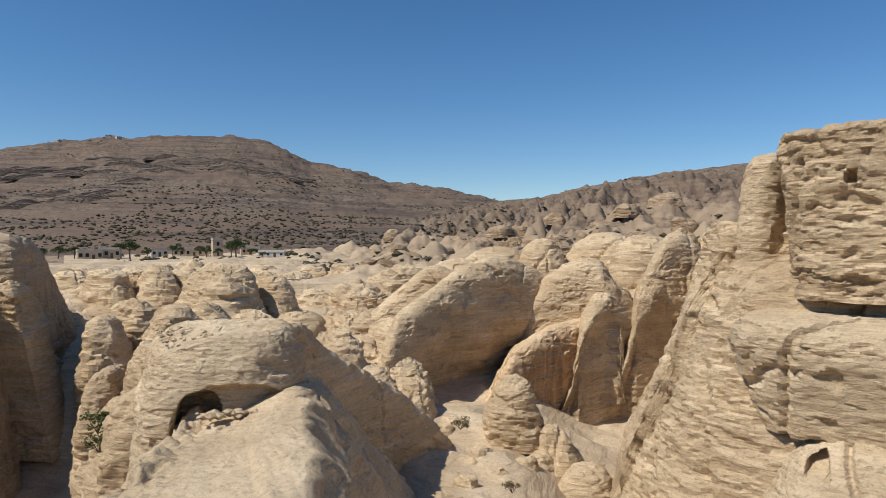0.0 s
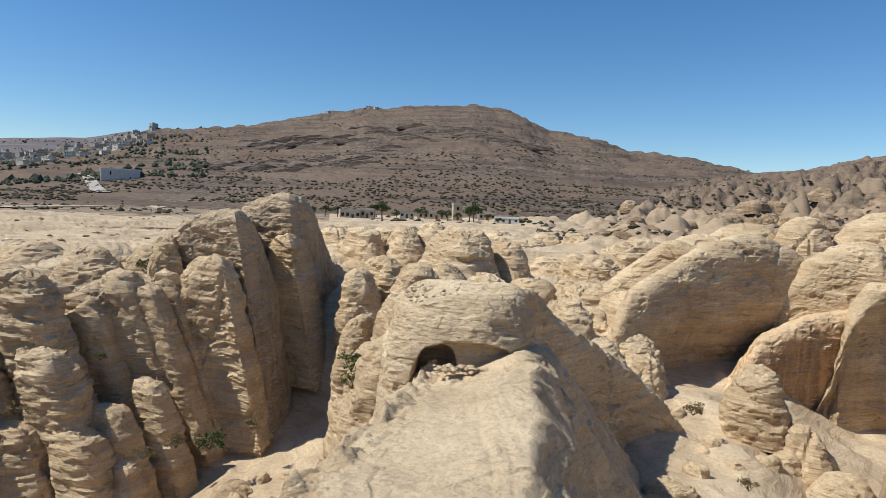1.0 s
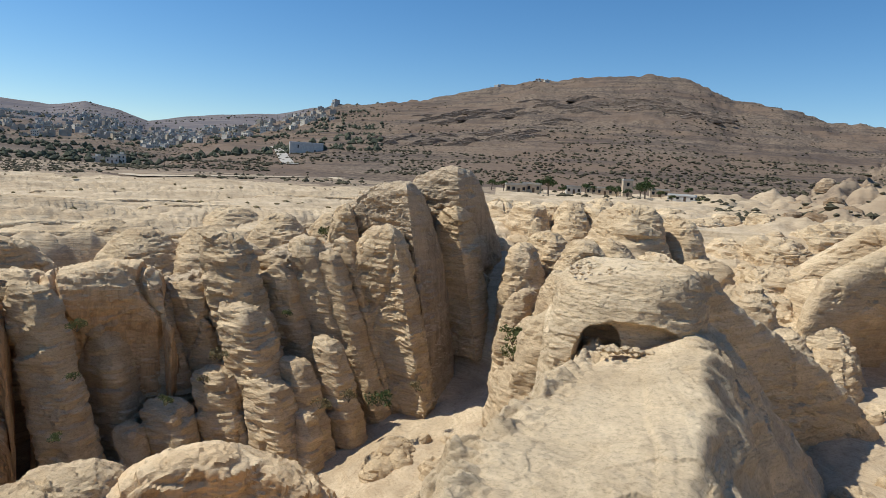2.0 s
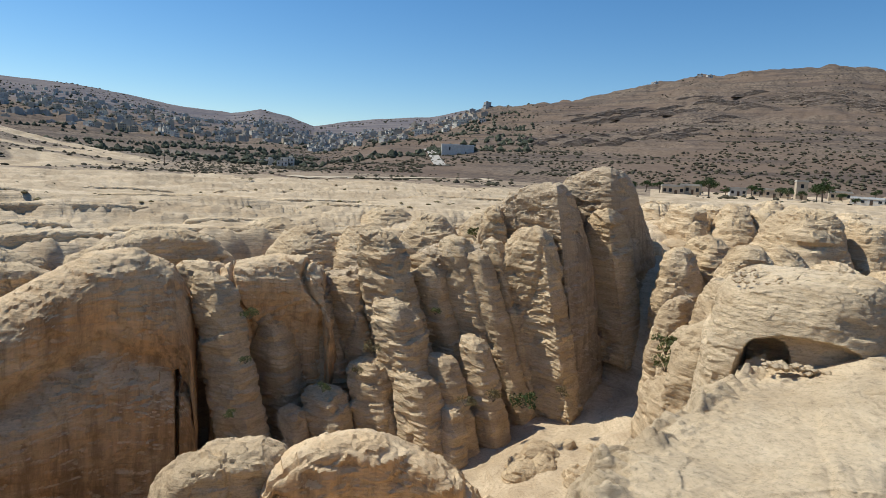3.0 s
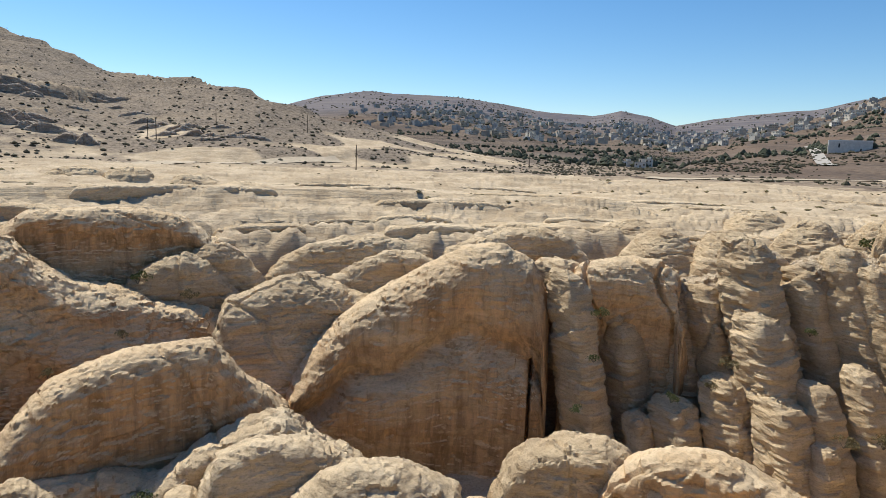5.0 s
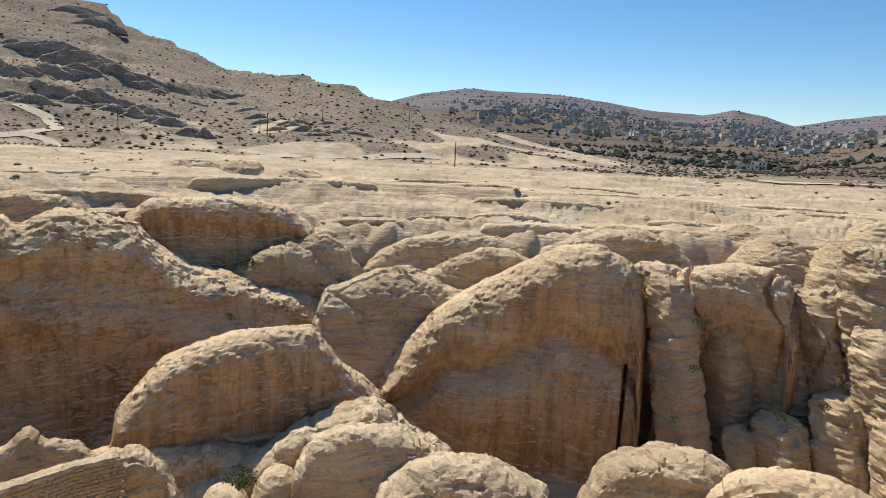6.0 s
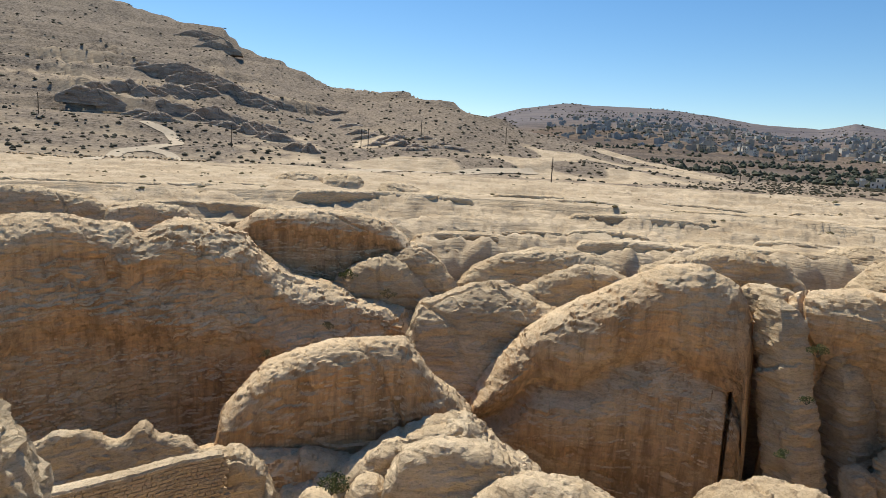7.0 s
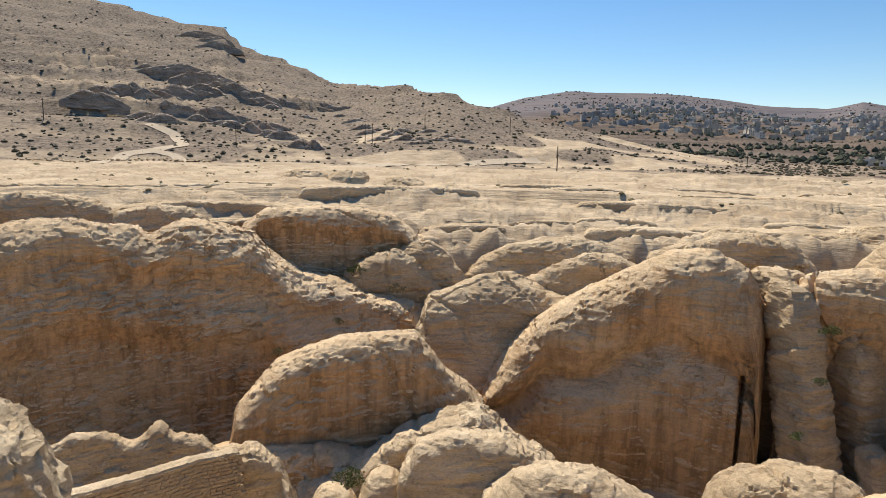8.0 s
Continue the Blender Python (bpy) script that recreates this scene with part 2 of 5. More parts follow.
def sky_mount(az):
    return curve(az, -8, 1, -6, 3.4, -3.7, 4.1, 0.2, 4.8, 4.1, 5.3, 8, 6.4, 11.4, 7.0, 13.3, 8.0, 15.1, 8.55, 17.8, 8.9, 22.6, 8.5, 26.7, 8.25, 31.4, 7.4, 36, 6.3, 39.6, 5.75, 44, 5.2, 48, 3.8, 52, 2.8, 56, 1.6, 62, -3)


def sky_range(az):
    return curve(az, 30, 3, 40, 4.8, 45.8, 5.0, 48.9, 4.2, 52, 3.9, 55.8, 3.4, 58.7, 2.9, 60.7, 3.5, 63.1, 3.9, 65.4, 3.4, 68.7, 3.7, 72.3, 4.35, 76.7, 4.9, 84.6, 5.0, 88.2, 4.5, 91, 3.7, 100, 3, 200, 3, 230, 4, 320, 4)


def sky_left(az):
    return curve(az, 58, -6, 62, -2.2, 65.3, -1.5, 70, -0.6, 74.5, 0.0, 78.8, 0.8, 82.8, 1.75, 86.8, 2.4, 91.2, 3.6, 95.1, 4.8, 98.9, 5.3, 104.1, 5.2, 108.3, 6.9, 111.8, 7.8, 113.1, 8.9, 115.2, 9.2, 118.8, 9.7, 122.6, 10.3, 128, 10.6, 145, 9, 180, 4, 200, -3)


def sky_field(az):
    return curve(az, -60, 6, -40, 6.9, -25, 6.4, -17.5, 5.7, -12.4, 4.9, -8.6, 4.0, -3.7, 3.5, 1, 2.8, 5, 1.8, 10, 0.6, 20, -0.4, 26, -3)


def hill(az, r, r0, e0, r1, e1, power):
    f = np.clip(np.log(np.maximum(r, 1) / r0) / np.log(r1 / r0), 0, 1)
    e = np.radians(e0 + (e1 - e0) * f ** power)
    z = np.minimum(r, r1) * np.tan(e)
    return np.where(r < r0, -90.0, np.where(r > r1, z - (r - r1) * 0.3, z))


def ground_height(x, y, fine=True):
    """Height and soil share of the ground at arrays of places."""
    r = np.hypot(x, y) + 1e-6
    az = np.degrees(np.arctan2(-x, y))
    az = np.where(az < -90, az + 360, az)
    p = np.stack([x, y, 0 * x], 1)
    n1 = perlin(p / 23, 1)
    rim_r = blend(az, -40, 88, -26, 104, -20, 112, -5, 112, 4, 108, 10, 98, 25, 98, 33, 98, 39, 96, 46, 98, 55, 99, 75, 98, 100, 103, 130, 103, 270, 90) + blend(az, -40, 2.0, 40, 2.0, 50, 6.0, 130, 6.0, 140, 2.0) * n1
    edge_z = blend(az, -40, -13, -20, -12, -5, -13, 8, -14, 25, -13, 36, -12, 44, -10.5, 55, -11.5, 66, -12, 80, -12.4, 95, -12.8, 106, -12, 130, -11, 270, -13)
    back_r = blend(az, -40, 128, -20, 140, -5, 140, 10, 150, 30, 132, 45, 116, 75, 116, 100, 122, 130, 120, 270, 128)
    back_z = blend(az, -40, -4, -20, -3.2, -5, -4, 10, -7.5, 30, -7.5, 45, -7.8, 75, -9.3, 130, -8.6, 270, -4)
    drop = blend(az, -40, 12, -14, 9, -3, 12, 5, 26, 25, 26, 33, 12, 40, 6, 55, 13, 130, 13, 270, 12)
    floor = blend(az, -40, -26, -20, -27, -13, -27, -8, -21.5, -2, -20.5, 10, -22, 25, -25, 40, -29, 55, -33, 75, -36, 100, -34, 130, -33, 270, -26)
    plain = blend(az, -40, -3, -5, -4, 8, -6, 60, -6.5, 130, -6.3, 270, -3)
    floor = floor + 1.2 * fbm(p / 9, 4, 3)
    up = np.clip((r - rim_r) / (back_r - rim_r), 0, 1)
    z = edge_z + (back_z - edge_z) * up ** blend(az, -40, 0.75, 40, 0.9, 122, 0.9) + (plain - back_z) * smooth(0, 1, np.log(np.maximum(r / back_r, 1)) / 0.8)
    step = smooth(0, 1, (r - rim_r) / drop + 1) 
    z = floor + (z - floor) * step
    # the ledge under the viewer
    z = np.where(r < 22, z + (-1.75 - z) * (1 - smooth(1.9, 14, r)) ** 1.6, z)
    # hills
    spur = blend(az, 60, 420, 96, 430, 106, 640, 130, 760, 200, 760)
    h_field = hill(az, r, 125, -3.5, 900, sky_field(az), 1.0)
    h_mount = hill(az, r, 400, -0.9, 1500, sky_mount(az), 0.9)
    h_range = hill(az, r, 620, -0.8, 3400, sky_range(az), 0.85)
    h_left = hill(az, r, 255, -1.5, spur, sky_left(az), 1.0)
    hills = np.stack([h_field, h_mount, h_range, h_left])
    top = hills.max(0)
    which = hills.argmax(0)
    on = smooth(-4, 4, top - z)
    is_field = (which == 0) & (top > z)
    z0 = z
    z = np.maximum(z, top)
    soil = np.where(which == 0, 0.2 + 0.35 * smooth(150, 600, r), np.where(which == 3, 0.57, 1.0)) * on
    soil = np.maximum(soil, 0.5 * smooth(170, 260, r) * (az > 30))
    if not fine:
        return z, soil
    q = np.stack([x, y, z * 2.2], 1)
    rim = smooth(0, 5, r - rim_r)
    front = rim * (1 - smooth(0, 12, r - back_r))
    # ledges on the slickrock plateau
    plate = rim * (1 - smooth(150, 320, r)) * (1 - on)
    s = fbm(p * np.array([1 / 13, 1 / 34, 1]), 21, 4, 0.55) * 4.2
    ledge = (np.floor(s * 2) + smooth(0.0, 0.12, s * 2 - np.floor(s * 2))) / 2 - s * 0.62
    z = z + plate * (1.15 * ledge + 0.16 * billow(p / 8, 9, 3, 0.5) + 0.10 * fbm(p / 2.2, 5, 3))
    z = z + front * (1 - on) * (1.3 * billow(p / 17, 9, 3, 0.42) + 0.25 * billow(p / 5, 13, 2))
    W = np.stack([x, y, z], 1)
    z = z + (0.3 * plate + 0.7 * front * (1 - on)) * 0.45 * layers(W, 1.5, 1)
    broken = smooth(-20, -6, r - rim_r) * (1 - smooth(0, 6, r - rim_r)) * blend(az, 0, 0, 4, 1, 26, 1, 32, 0, 46, 0, 56, 1, 128, 1, 134, 0)
    z = z + broken * 2.2 * billow(p / 7, 61, 3, 0.5)
    # knobs of the rock field
    knob = (which != 1) * (which != 2) * smooth(112, 150, r) * (1 - smooth(600, 980, r)) * blend(az, -60, 1, 0, 1, 8, 0.6, 14, 0.2, 22, 0.08, 32, 0.05, 40, 0)
    size = np.clip(r / 200, 0.6, 3.2)
    bill = billow(q / 31, 31, 3, 0.55)
    bill2 = billow(q / 11, 35, 2, 0.6)
    z = z + knob * (size * 5.5 * bill + np.clip(r / 150, 0.7, 2.2) * 1.1 * bill2)
    # hillsides: gullies, terraces, outcrop bands
    side = on * (which != 0)
    far = np.clip(r / 500, 0.5, 5)
    near = 1 - smooth(1200, 2200, r)
    z = z + side * smooth(0, 60, np.maximum(0, top - z0)) * (near * far * 4.0 * fbm(p / 70, 41, 4, 0.55) + (1 - near) * 16 * fbm(p / 420, 43, 3, 0.45))
    stairs = z + 3 * perlin(p / 90, 47)
    unit = 9.0
    st = np.floor(stairs / unit) * unit + unit * smooth(0.35, 0.8, stairs / unit - np.floor(stairs / unit))
    z = z + side * (1 - 0.7 * smooth(1500, 2500, r)) * 0.55 * (st - stairs) * smooth(-0.1, 0.25, perlin(p / 160, 49) + 0.1)
    band = (which == 3) * on * smooth(0.0, 0.3, perlin(p / 60, 51) + 0.12)
    outcrop = band * (1 - smooth(0.7, 0.85, r / spur)) * smooth(10, 16, z) * (1 - smooth(55, 75, z))
    cliff = z / 11.0 + 0.5 * perlin(p / 50, 55)
    cliff = (np.floor(cliff) + smooth(0.25, 0.45, cliff - np.floor(cliff)) - cliff) * 11.0
    z = z + outcrop * (0.9 * cliff + 2.6 * billow(q / 14, 53, 3, 0.6))
    soil = np.clip(soil - 0.1 * outcrop, 0, 1)
    white = (which == 3) * on * (1 - smooth(4, 12, z)) * smooth(-0.05, 0.3, perlin(p / 30, 57)) * blend(az, 70, 0, 76, 1, 100, 1, 106, 0.2, 130, 0.1)
    soil = np.clip(soil - 0.7 * white, 0, 1)
    z = z + white * 1.3 * billow(q / 14, 58, 2)
    return z, soil


def ground_z(az, d):
    v = at(az, d, 0)
    return float(ground_height(np.array([v.x]), np.array([v.y]))[0][0])


def build_ground():
    az = np.concatenate([np.arange(-38, 134, 0.155), np.arange(134, 322, 2.0)])
    r = np.concatenate([[0.01], np.geomspace(1.2, 30, 60), np.geomspace(30.5, 150, 170), np.geomspace(151.5, 1600, 190), np.geomspace(1620, 4600, 50)])
    A, R = np.meshgrid(np.radians(az), r)
    x, y = (-R * np.sin(A)).ravel(), (R * np.cos(A)).ravel()
    z, soil = ground_height(x, y)
    bearing = np.degrees(np.arctan2(-x, y))
    brown = 0.9 * smooth(112, 175, np.hypot(x, y)) * curve(bearing, -90, 1, -2, 1, 6, 0.7, 12, 0.15, 16, 0)
    far = np.hypot(x, y)
    stony = smooth(200, 260, far) * (1 - smooth(800, 900, far)) * curve(bearing, 62, 0, 72, 1, 150, 1, 160, 0)
    # where the far range's colour carries the painted distance haze
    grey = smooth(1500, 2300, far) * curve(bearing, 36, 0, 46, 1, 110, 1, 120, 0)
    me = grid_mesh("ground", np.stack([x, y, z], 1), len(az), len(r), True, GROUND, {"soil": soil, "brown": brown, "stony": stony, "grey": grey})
    tagged(new("ground", me), "pale sandstone plateau and brown scrubby hills around a canyon", "ground", kind="structure")


build_ground()


# ---------- rocks ----------
CELL = np.random.RandomState(3).random_sample((256, 8))


def facets(W, size, seed):
    """Broken rock: flat chips at random tilts, each on its own level. Values about -1 to 1."""
    p = W / np.asarray(size) + seed * 7.31
    base = np.floor(p - 0.5).astype(np.int64)
    best = np.full(len(p), 1e9)
    out = np.zeros(len(p))
    for c in range(8):
        cell = base + np.array([c & 1, c >> 1 & 1, c >> 2 & 1])
        h = CELL[PERM[PERM[PERM[cell[:, 0] & 255] + (cell[:, 1] & 255)] + (cell[:, 2] & 255)]]
        d = p - (cell + 0.2 + 0.6 * h[:, :3])
        q = (d * d).sum(1)
        near = q < best
        value = ((h[:, 3:6] - 0.5) * d).sum(1) * 1.6 + (h[:, 6] - 0.5) * 0.9
        out = np.where(near, value, out)
        best = np.where(near, q, best)
    return out


def weather(W, N, L, seed, lump, beds, cracks, grain=1.0, chips=1.0):
    """Metres by which the surface stands out of its plain form."""
    off = lump * (0.24 * L * fbm(W / (L * 1.9), seed, 2, 0.4) + 0.26 * L * billow(W * np.array([1, 1, 0.55]) / (L * 1.4), seed + 2, 1))
    size = min(1.0, L / 3.5)
    steep = 0.45 + 0.55 * np.clip(1.2 - np.abs(N[:, 2]), 0, 1)
    broad = smooth(-0.3, 0.25, perlin(W * np.array([1, 1, 2.0]) / 11, 77))
    off += beds * size * steep * ((0.05 + 0.20 * broad) * layers(W, 2.3, 1) + (0.05 + 0.13 * smooth(-0.25, 0.2, perlin(W * np.array([1, 1, 2.5]) / 6, 78))) * layers(W, 0.85, 2)
                                  + (0.03 + 0.06 * smooth(-0.2, 0.2, perlin(W * np.array([1, 1, 3.0]) / 4, 79))) * layers(W, 0.36, 3))
    if chips:
        bent = W + 0.7 * perlin(W / 2.8, 97)[:, None]
        off += chips * size * (0.42 * facets(bent, (5.2, 5.2, 2.0), seed) * (0.3 + 0.7 * broad) + 0.26 * facets(bent, (1.9, 1.9, 0.6), seed + 1) + 0.11 * facets(bent, (0.7, 0.7, 0.3), seed + 2))
    turn = np.modf(np.abs(math.sin(seed * 7.1)) * 100)[0] * 3.1
    for k, (gap, share) in enumerate(((7.5, 1.0), (11.0, 0.6))):
        g = (W[:, 0] * math.cos(turn + 1.3 * k) + W[:, 1] * math.sin(turn + 1.3 * k) + 0.25 * (1 - k) * W[:, 2]) / gap + 0.16 * fbm(W / 9, seed + 5 + k, 2) + seed * 0.37
        line = np.abs(g - np.round(g)) * gap
        off -= cracks * share * (1 - smooth(0.10, 0.34, line)) * smooth(-0.25, 0.15, perlin(W / 14, seed + 9 + k))
    pit = perlin(W * np.array([1, 1, 1.6]) / 2.2, 83)
    off -= 0.3 * size * grain * smooth(0.28, 0.45, pit) * (1 - np.clip(N[:, 2], 0, 1))
    pit = perlin(W * np.array([1, 1, 1.4]) / 0.8, 84)
    off -= 0.16 * size * grain * smooth(0.2, 0.4, pit) * smooth(-0.05, 0.25, perlin(W / 6, 85))
    off += grain * (0.07 * size * fbm(W / 1.6, 81, 2) + 0.08 * fbm(W * np.array([1, 1, 1.8]) / 0.5, 87, 2))
    return off


def grid_normals(P, nu, nv):
    G = P.reshape(nv, nu, 3)
    du = np.roll(G, -1, 1) - np.roll(G, 1, 1)
    dv = np.empty_like(G)
    dv[1:-1] = G[2:] - G[:-2]
    dv[0], dv[-1] = G[1] - G[0], G[-1] - G[-2]
    n = np.cross(du, dv)
    size = np.linalg.norm(n, axis=2, keepdims=True)
    n = np.where(size > 1e-9, n / np.maximum(size, 1e-9), np.array([0, 0, 1.0]))
    n[-1] = (0, 0, 1)
    return n.reshape(-1, 3)


def loaf(w, depth, h, nu, nv, e, eh, n, taper, lean, skew, under, tilt, crown):
    """Points of a rounded block, row by row from foot to top. e, eh: share of its height and width that the rounding takes."""
    lens = np.array([(1 - e) * h, 0.8 * (e * h + eh * min(w, depth)), (1 - eh) * min(w, depth)]) + 1e-6
    cum = np.concatenate([[0], np.cumsum(lens)]) / lens.sum()
    t = np.linspace(0, 1, nv)
    th = np.clip((t - cum[1]) / (cum[2] - cum[1]), 0, 1) * np.pi / 2
    Z = np.where(t < cum[1], (1 - e) * t / max(cum[1], 1e-6), 1 - e + e * np.sin(th))
    inner = np.clip((t - cum[2]) / (1 - cum[2] + 1e-9), 0, 1)
    S = (1 - eh + eh * np.cos(th)) * (1 - inner)
    S[-1] = 0
    u = np.linspace(0, 2 * np.pi, nu, endpoint=False)
    U, Sg = np.meshgrid(u, S)
    _, Zg = np.meshgrid(u, Z)
    c, s = np.cos(U), np.sin(U)
    k = (np.abs(c) ** n + np.abs(s) ** n) ** (-1 / n)
    cx, cy = c * k, s * k
    grow = (1 + taper * (1 - 2 * Zg)) * (1 - under * np.exp(-((Zg - 0.22) / 0.2) ** 2)) * Sg
    X = w * grow * cx + lean[0] * Zg + np.where(cx < 0, cx, 0) * skew * (1 - Zg) ** 1.3
    Y = depth * grow * cy + lean[1] * Zg
    H = h * Zg + crown * (1 - Sg) * h * inner[:, None] + tilt * X * smooth(0.3, 1, Zg)
    return np.stack([X.ravel(), Y.ravel(), H.ravel()], 1)


def rock(name, az, d, top, half, base, depth, material=None, e=0.5, eh=0.7, n=2.5, taper=0.08, lean=(0, 0), turn=0, lump=0.6, beds=1.0, seed=None,
         skew=0.0, under=0.0, tilt=0.0, crown=0.02, niches=(), cracks=0.35, grain=1.0, chips=0.5, res=1.0, slant=0.0, label="", category="rock", group="sandstone rocks of the canyon"):
    """A weathered sandstone mass. az, half, top, base: degrees of bearing, half width and height as seen from the ledge; d, depth: metres."""
    rock.count += 1
    seed = rock.count if seed is None else seed
    w = d * math.tan(radians(half))
    zt, zb = (d + lean[1]) * math.tan(radians(top)), (d - depth * 0.6) * math.tan(radians(base)) - 2.5
    h = zt - zb
    near = max(d - depth, 8)
    nu = int(np.clip(2.4 * (w + depth) / near * 1160 / 4.0, 40, 300) * res)
    nv = int(np.clip((h + min(w, depth)) / near * 1160 / 3.8 + 8, 24, 190) * res)
    lean = (lean[0] - slant * h, lean[1])
    ct, sn = math.cos(radians(turn)), math.sin(radians(turn))
    P = loaf(w, depth, h, nu, nv, e, eh, n, taper, (lean[0] * ct + lean[1] * sn, lean[1] * ct - lean[0] * sn), skew, under, tilt, crown)
    a = radians(az + turn)
    R = np.array(Matrix.Rotation(a, 3, "Z"))
    o = at(az - math.degrees(slant * h / d), d, zb)
    W = P @ R.T + np.array(o)
    N = grid_normals(P, nu, nv)
    NW = N @ R.T
    L = min(w, depth, h * 0.8)
    off = weather(W, NW, L, seed, lump, beds, cracks, grain, chips)
    edge = np.ones((nv, nu))
    edge[-4:] = np.array([0.75, 0.5, 0.25, 0])[:, None]
    V = P + N * (off * edge.ravel())[:, None]
    V[-nu:, 2] += off[-2 * nu:-nu].mean() * 0.3
    for nx, nz, nw, nh, nd, sharp in niches:
        q = np.abs((V[:, 0] - nx) / nw)
        zr = (V[:, 2] - nz) / nh
        inside = (V[:, 1] < 0) * smooth(-0.06, 0.02, zr) * (1 - smooth(0.8, 1.05, q ** sharp + np.clip(zr, 0, 2) ** sharp))
        V[:, 1] += nd * inside
    me = grid_mesh(name, V, nu, nv, True, material or STONE)
    me.set_sharp_from_angle(angle=radians(24))
    ob = new(name, me)
    ob.matrix_world = Matrix.Translation(o) @ Matrix.Rotation(a, 4, "Z")
    return tagged(ob, label or "cream bedded sandstone rock with rounded weathered edges", category, group)


rock.count = 0


def crag(name, d, tops, base, depth, material, rounding=1.6, bank=0.12, back=0.3, shelves=(), slant=0.0, seed=None, lump=0.25, beds=1.0, cracks=0.3, grain=1.0, chips=0.6, crack_at=(),
         label="", category="cliff", group="sandstone rocks of the canyon"):
    """A mass of rock with an uneven crest. tops: bearings and heights of the crest in degrees; d: metres, or bearings and metres; base: the foot's z;
    bank: how far the face leans back; back: fall of the top behind the crest; shelves: (height share, metres outwards, spread) of bulges and hollows in the face."""
    rock.count += 1
    seed = rock.count if seed is None else seed
    d = d if isinstance(d, tuple) else (0, d, 1, d)
    a0, a1 = tops[0], tops[-2]
    mid = float(curve((a0 + a1) / 2, *d))
    nu = int(np.clip(radians(a1 - a0) * mid / 0.15, 60, 480))
    ends = np.linspace(0, 0.9, 6)[1:]
    az = np.concatenate([a1 + ends[::-1], np.linspace(a1, a0, nu), a0 - ends])
    D = curve(az, *d)
    top = (curve(az - 0.25, *tops) + 2 * curve(az, *tops) + curve(az + 0.25, *tops)) / 4
    zt = (D + rounding) * np.tan(np.radians(top))
    out = np.clip(np.maximum(az - a1, a0 - az) / 0.9, 0, 1)
    zt = np.maximum(base + (zt - base) * np.sqrt(np.maximum(0, 1 - out ** 2)), base + 0.05)
    h = zt - base
    rz = np.minimum(rounding * 0.9, 0.5 * h)
    n1, n2, n3 = int(np.clip(h.max() / 0.14, 24, 210)), int(np.clip(rounding / 0.13, 10, 40)), int(np.clip(depth / 0.25, 12, 70))
    t = np.linspace(0, 1, n1)[:, None]
    rows_z = [base + (h - rz) * t]
    rows_y = [-bank * (h - rz) * (1 - t)]
    q = np.linspace(0, np.pi / 2, n2 + 1)[1:, None]
    rows_z.append(zt - rz + rz * np.sin(q))
    rows_y.append(rounding * (1 - np.cos(q)) + 0 * h)
    q = np.linspace(0, 1, n3 + 1)[1:, None]
    rows_z.append(np.maximum(zt - back * depth * q ** 1.4, base))
    rows_y.append(rounding + depth * q + 0 * h)
    q = np.linspace(0, 1, 9)[1:, None]
    rows_z.append(rows_z[-1][-1:] + (base - rows_z[-1][-1:]) * q)
    rows_y.append(rounding + depth + 0.6 * q + 0 * h)
    Z, Y = np.concatenate(rows_z), np.concatenate(rows_y)
    share = (Z - base) / np.maximum(h, 0.3)
    nv = len(Z)
    A = np.radians(az)[None, :] + 0 * Z
    front = (np.arange(nv) < n1 + n2)[:, None]
    probe = np.stack([-D[None, :] * np.sin(A), D[None, :] * np.cos(A), Z * 0.25], -1).reshape(-1, 3)
    sway = (0.13 * fbm(probe / 9, seed + 4, 2)).reshape(Z.shape)
    for level, metres, spread in shelves:
        Y = Y - front * metres * np.exp(-((share + sway - level) / spread) ** 2)
    A = A - slant * (zt[None, :] - Z) / D[None, :]
    R = D[None, :] + Y
    W = np.stack([-R * np.sin(A), R * np.cos(A), Z], -1).reshape(-1, 3)
    N = grid_normals(W, len(az), nv)
    off = weather(W, N, max(1.5, min(depth, float(np.median(h)) * 0.6)), seed, lump, beds, cracks, grain, chips)
    soft = np.ones((nv, len(az)))
    soft[:, 0] = soft[:, -1] = 0
    W = W + N * (off * soft.ravel())[:, None]
    for bearing, lo, hi, wide, deep in crack_at:
        g = np.abs(np.degrees(np.arctan2(-W[:, 0], W[:, 1])) - bearing - 0.1 * perlin(W / 5, 3))
        inside = (1 - smooth(0.6, 1.0, g / wide)) * smooth(lo - 0.4, lo, W[:, 2]) * (1 - smooth(hi - 1.0, hi, W[:, 2])) * np.repeat((np.arange(nv) < n1), len(az))
        W[:, :2] *= (1 + inside * deep / np.hypot(W[:, 0], W[:, 1]))[:, None]
    me = grid_mesh(name, W, len(az), nv, False, material)
    me.set_sharp_from_angle(angle=radians(28))
    return tagged(new(name, me), label, category, group)


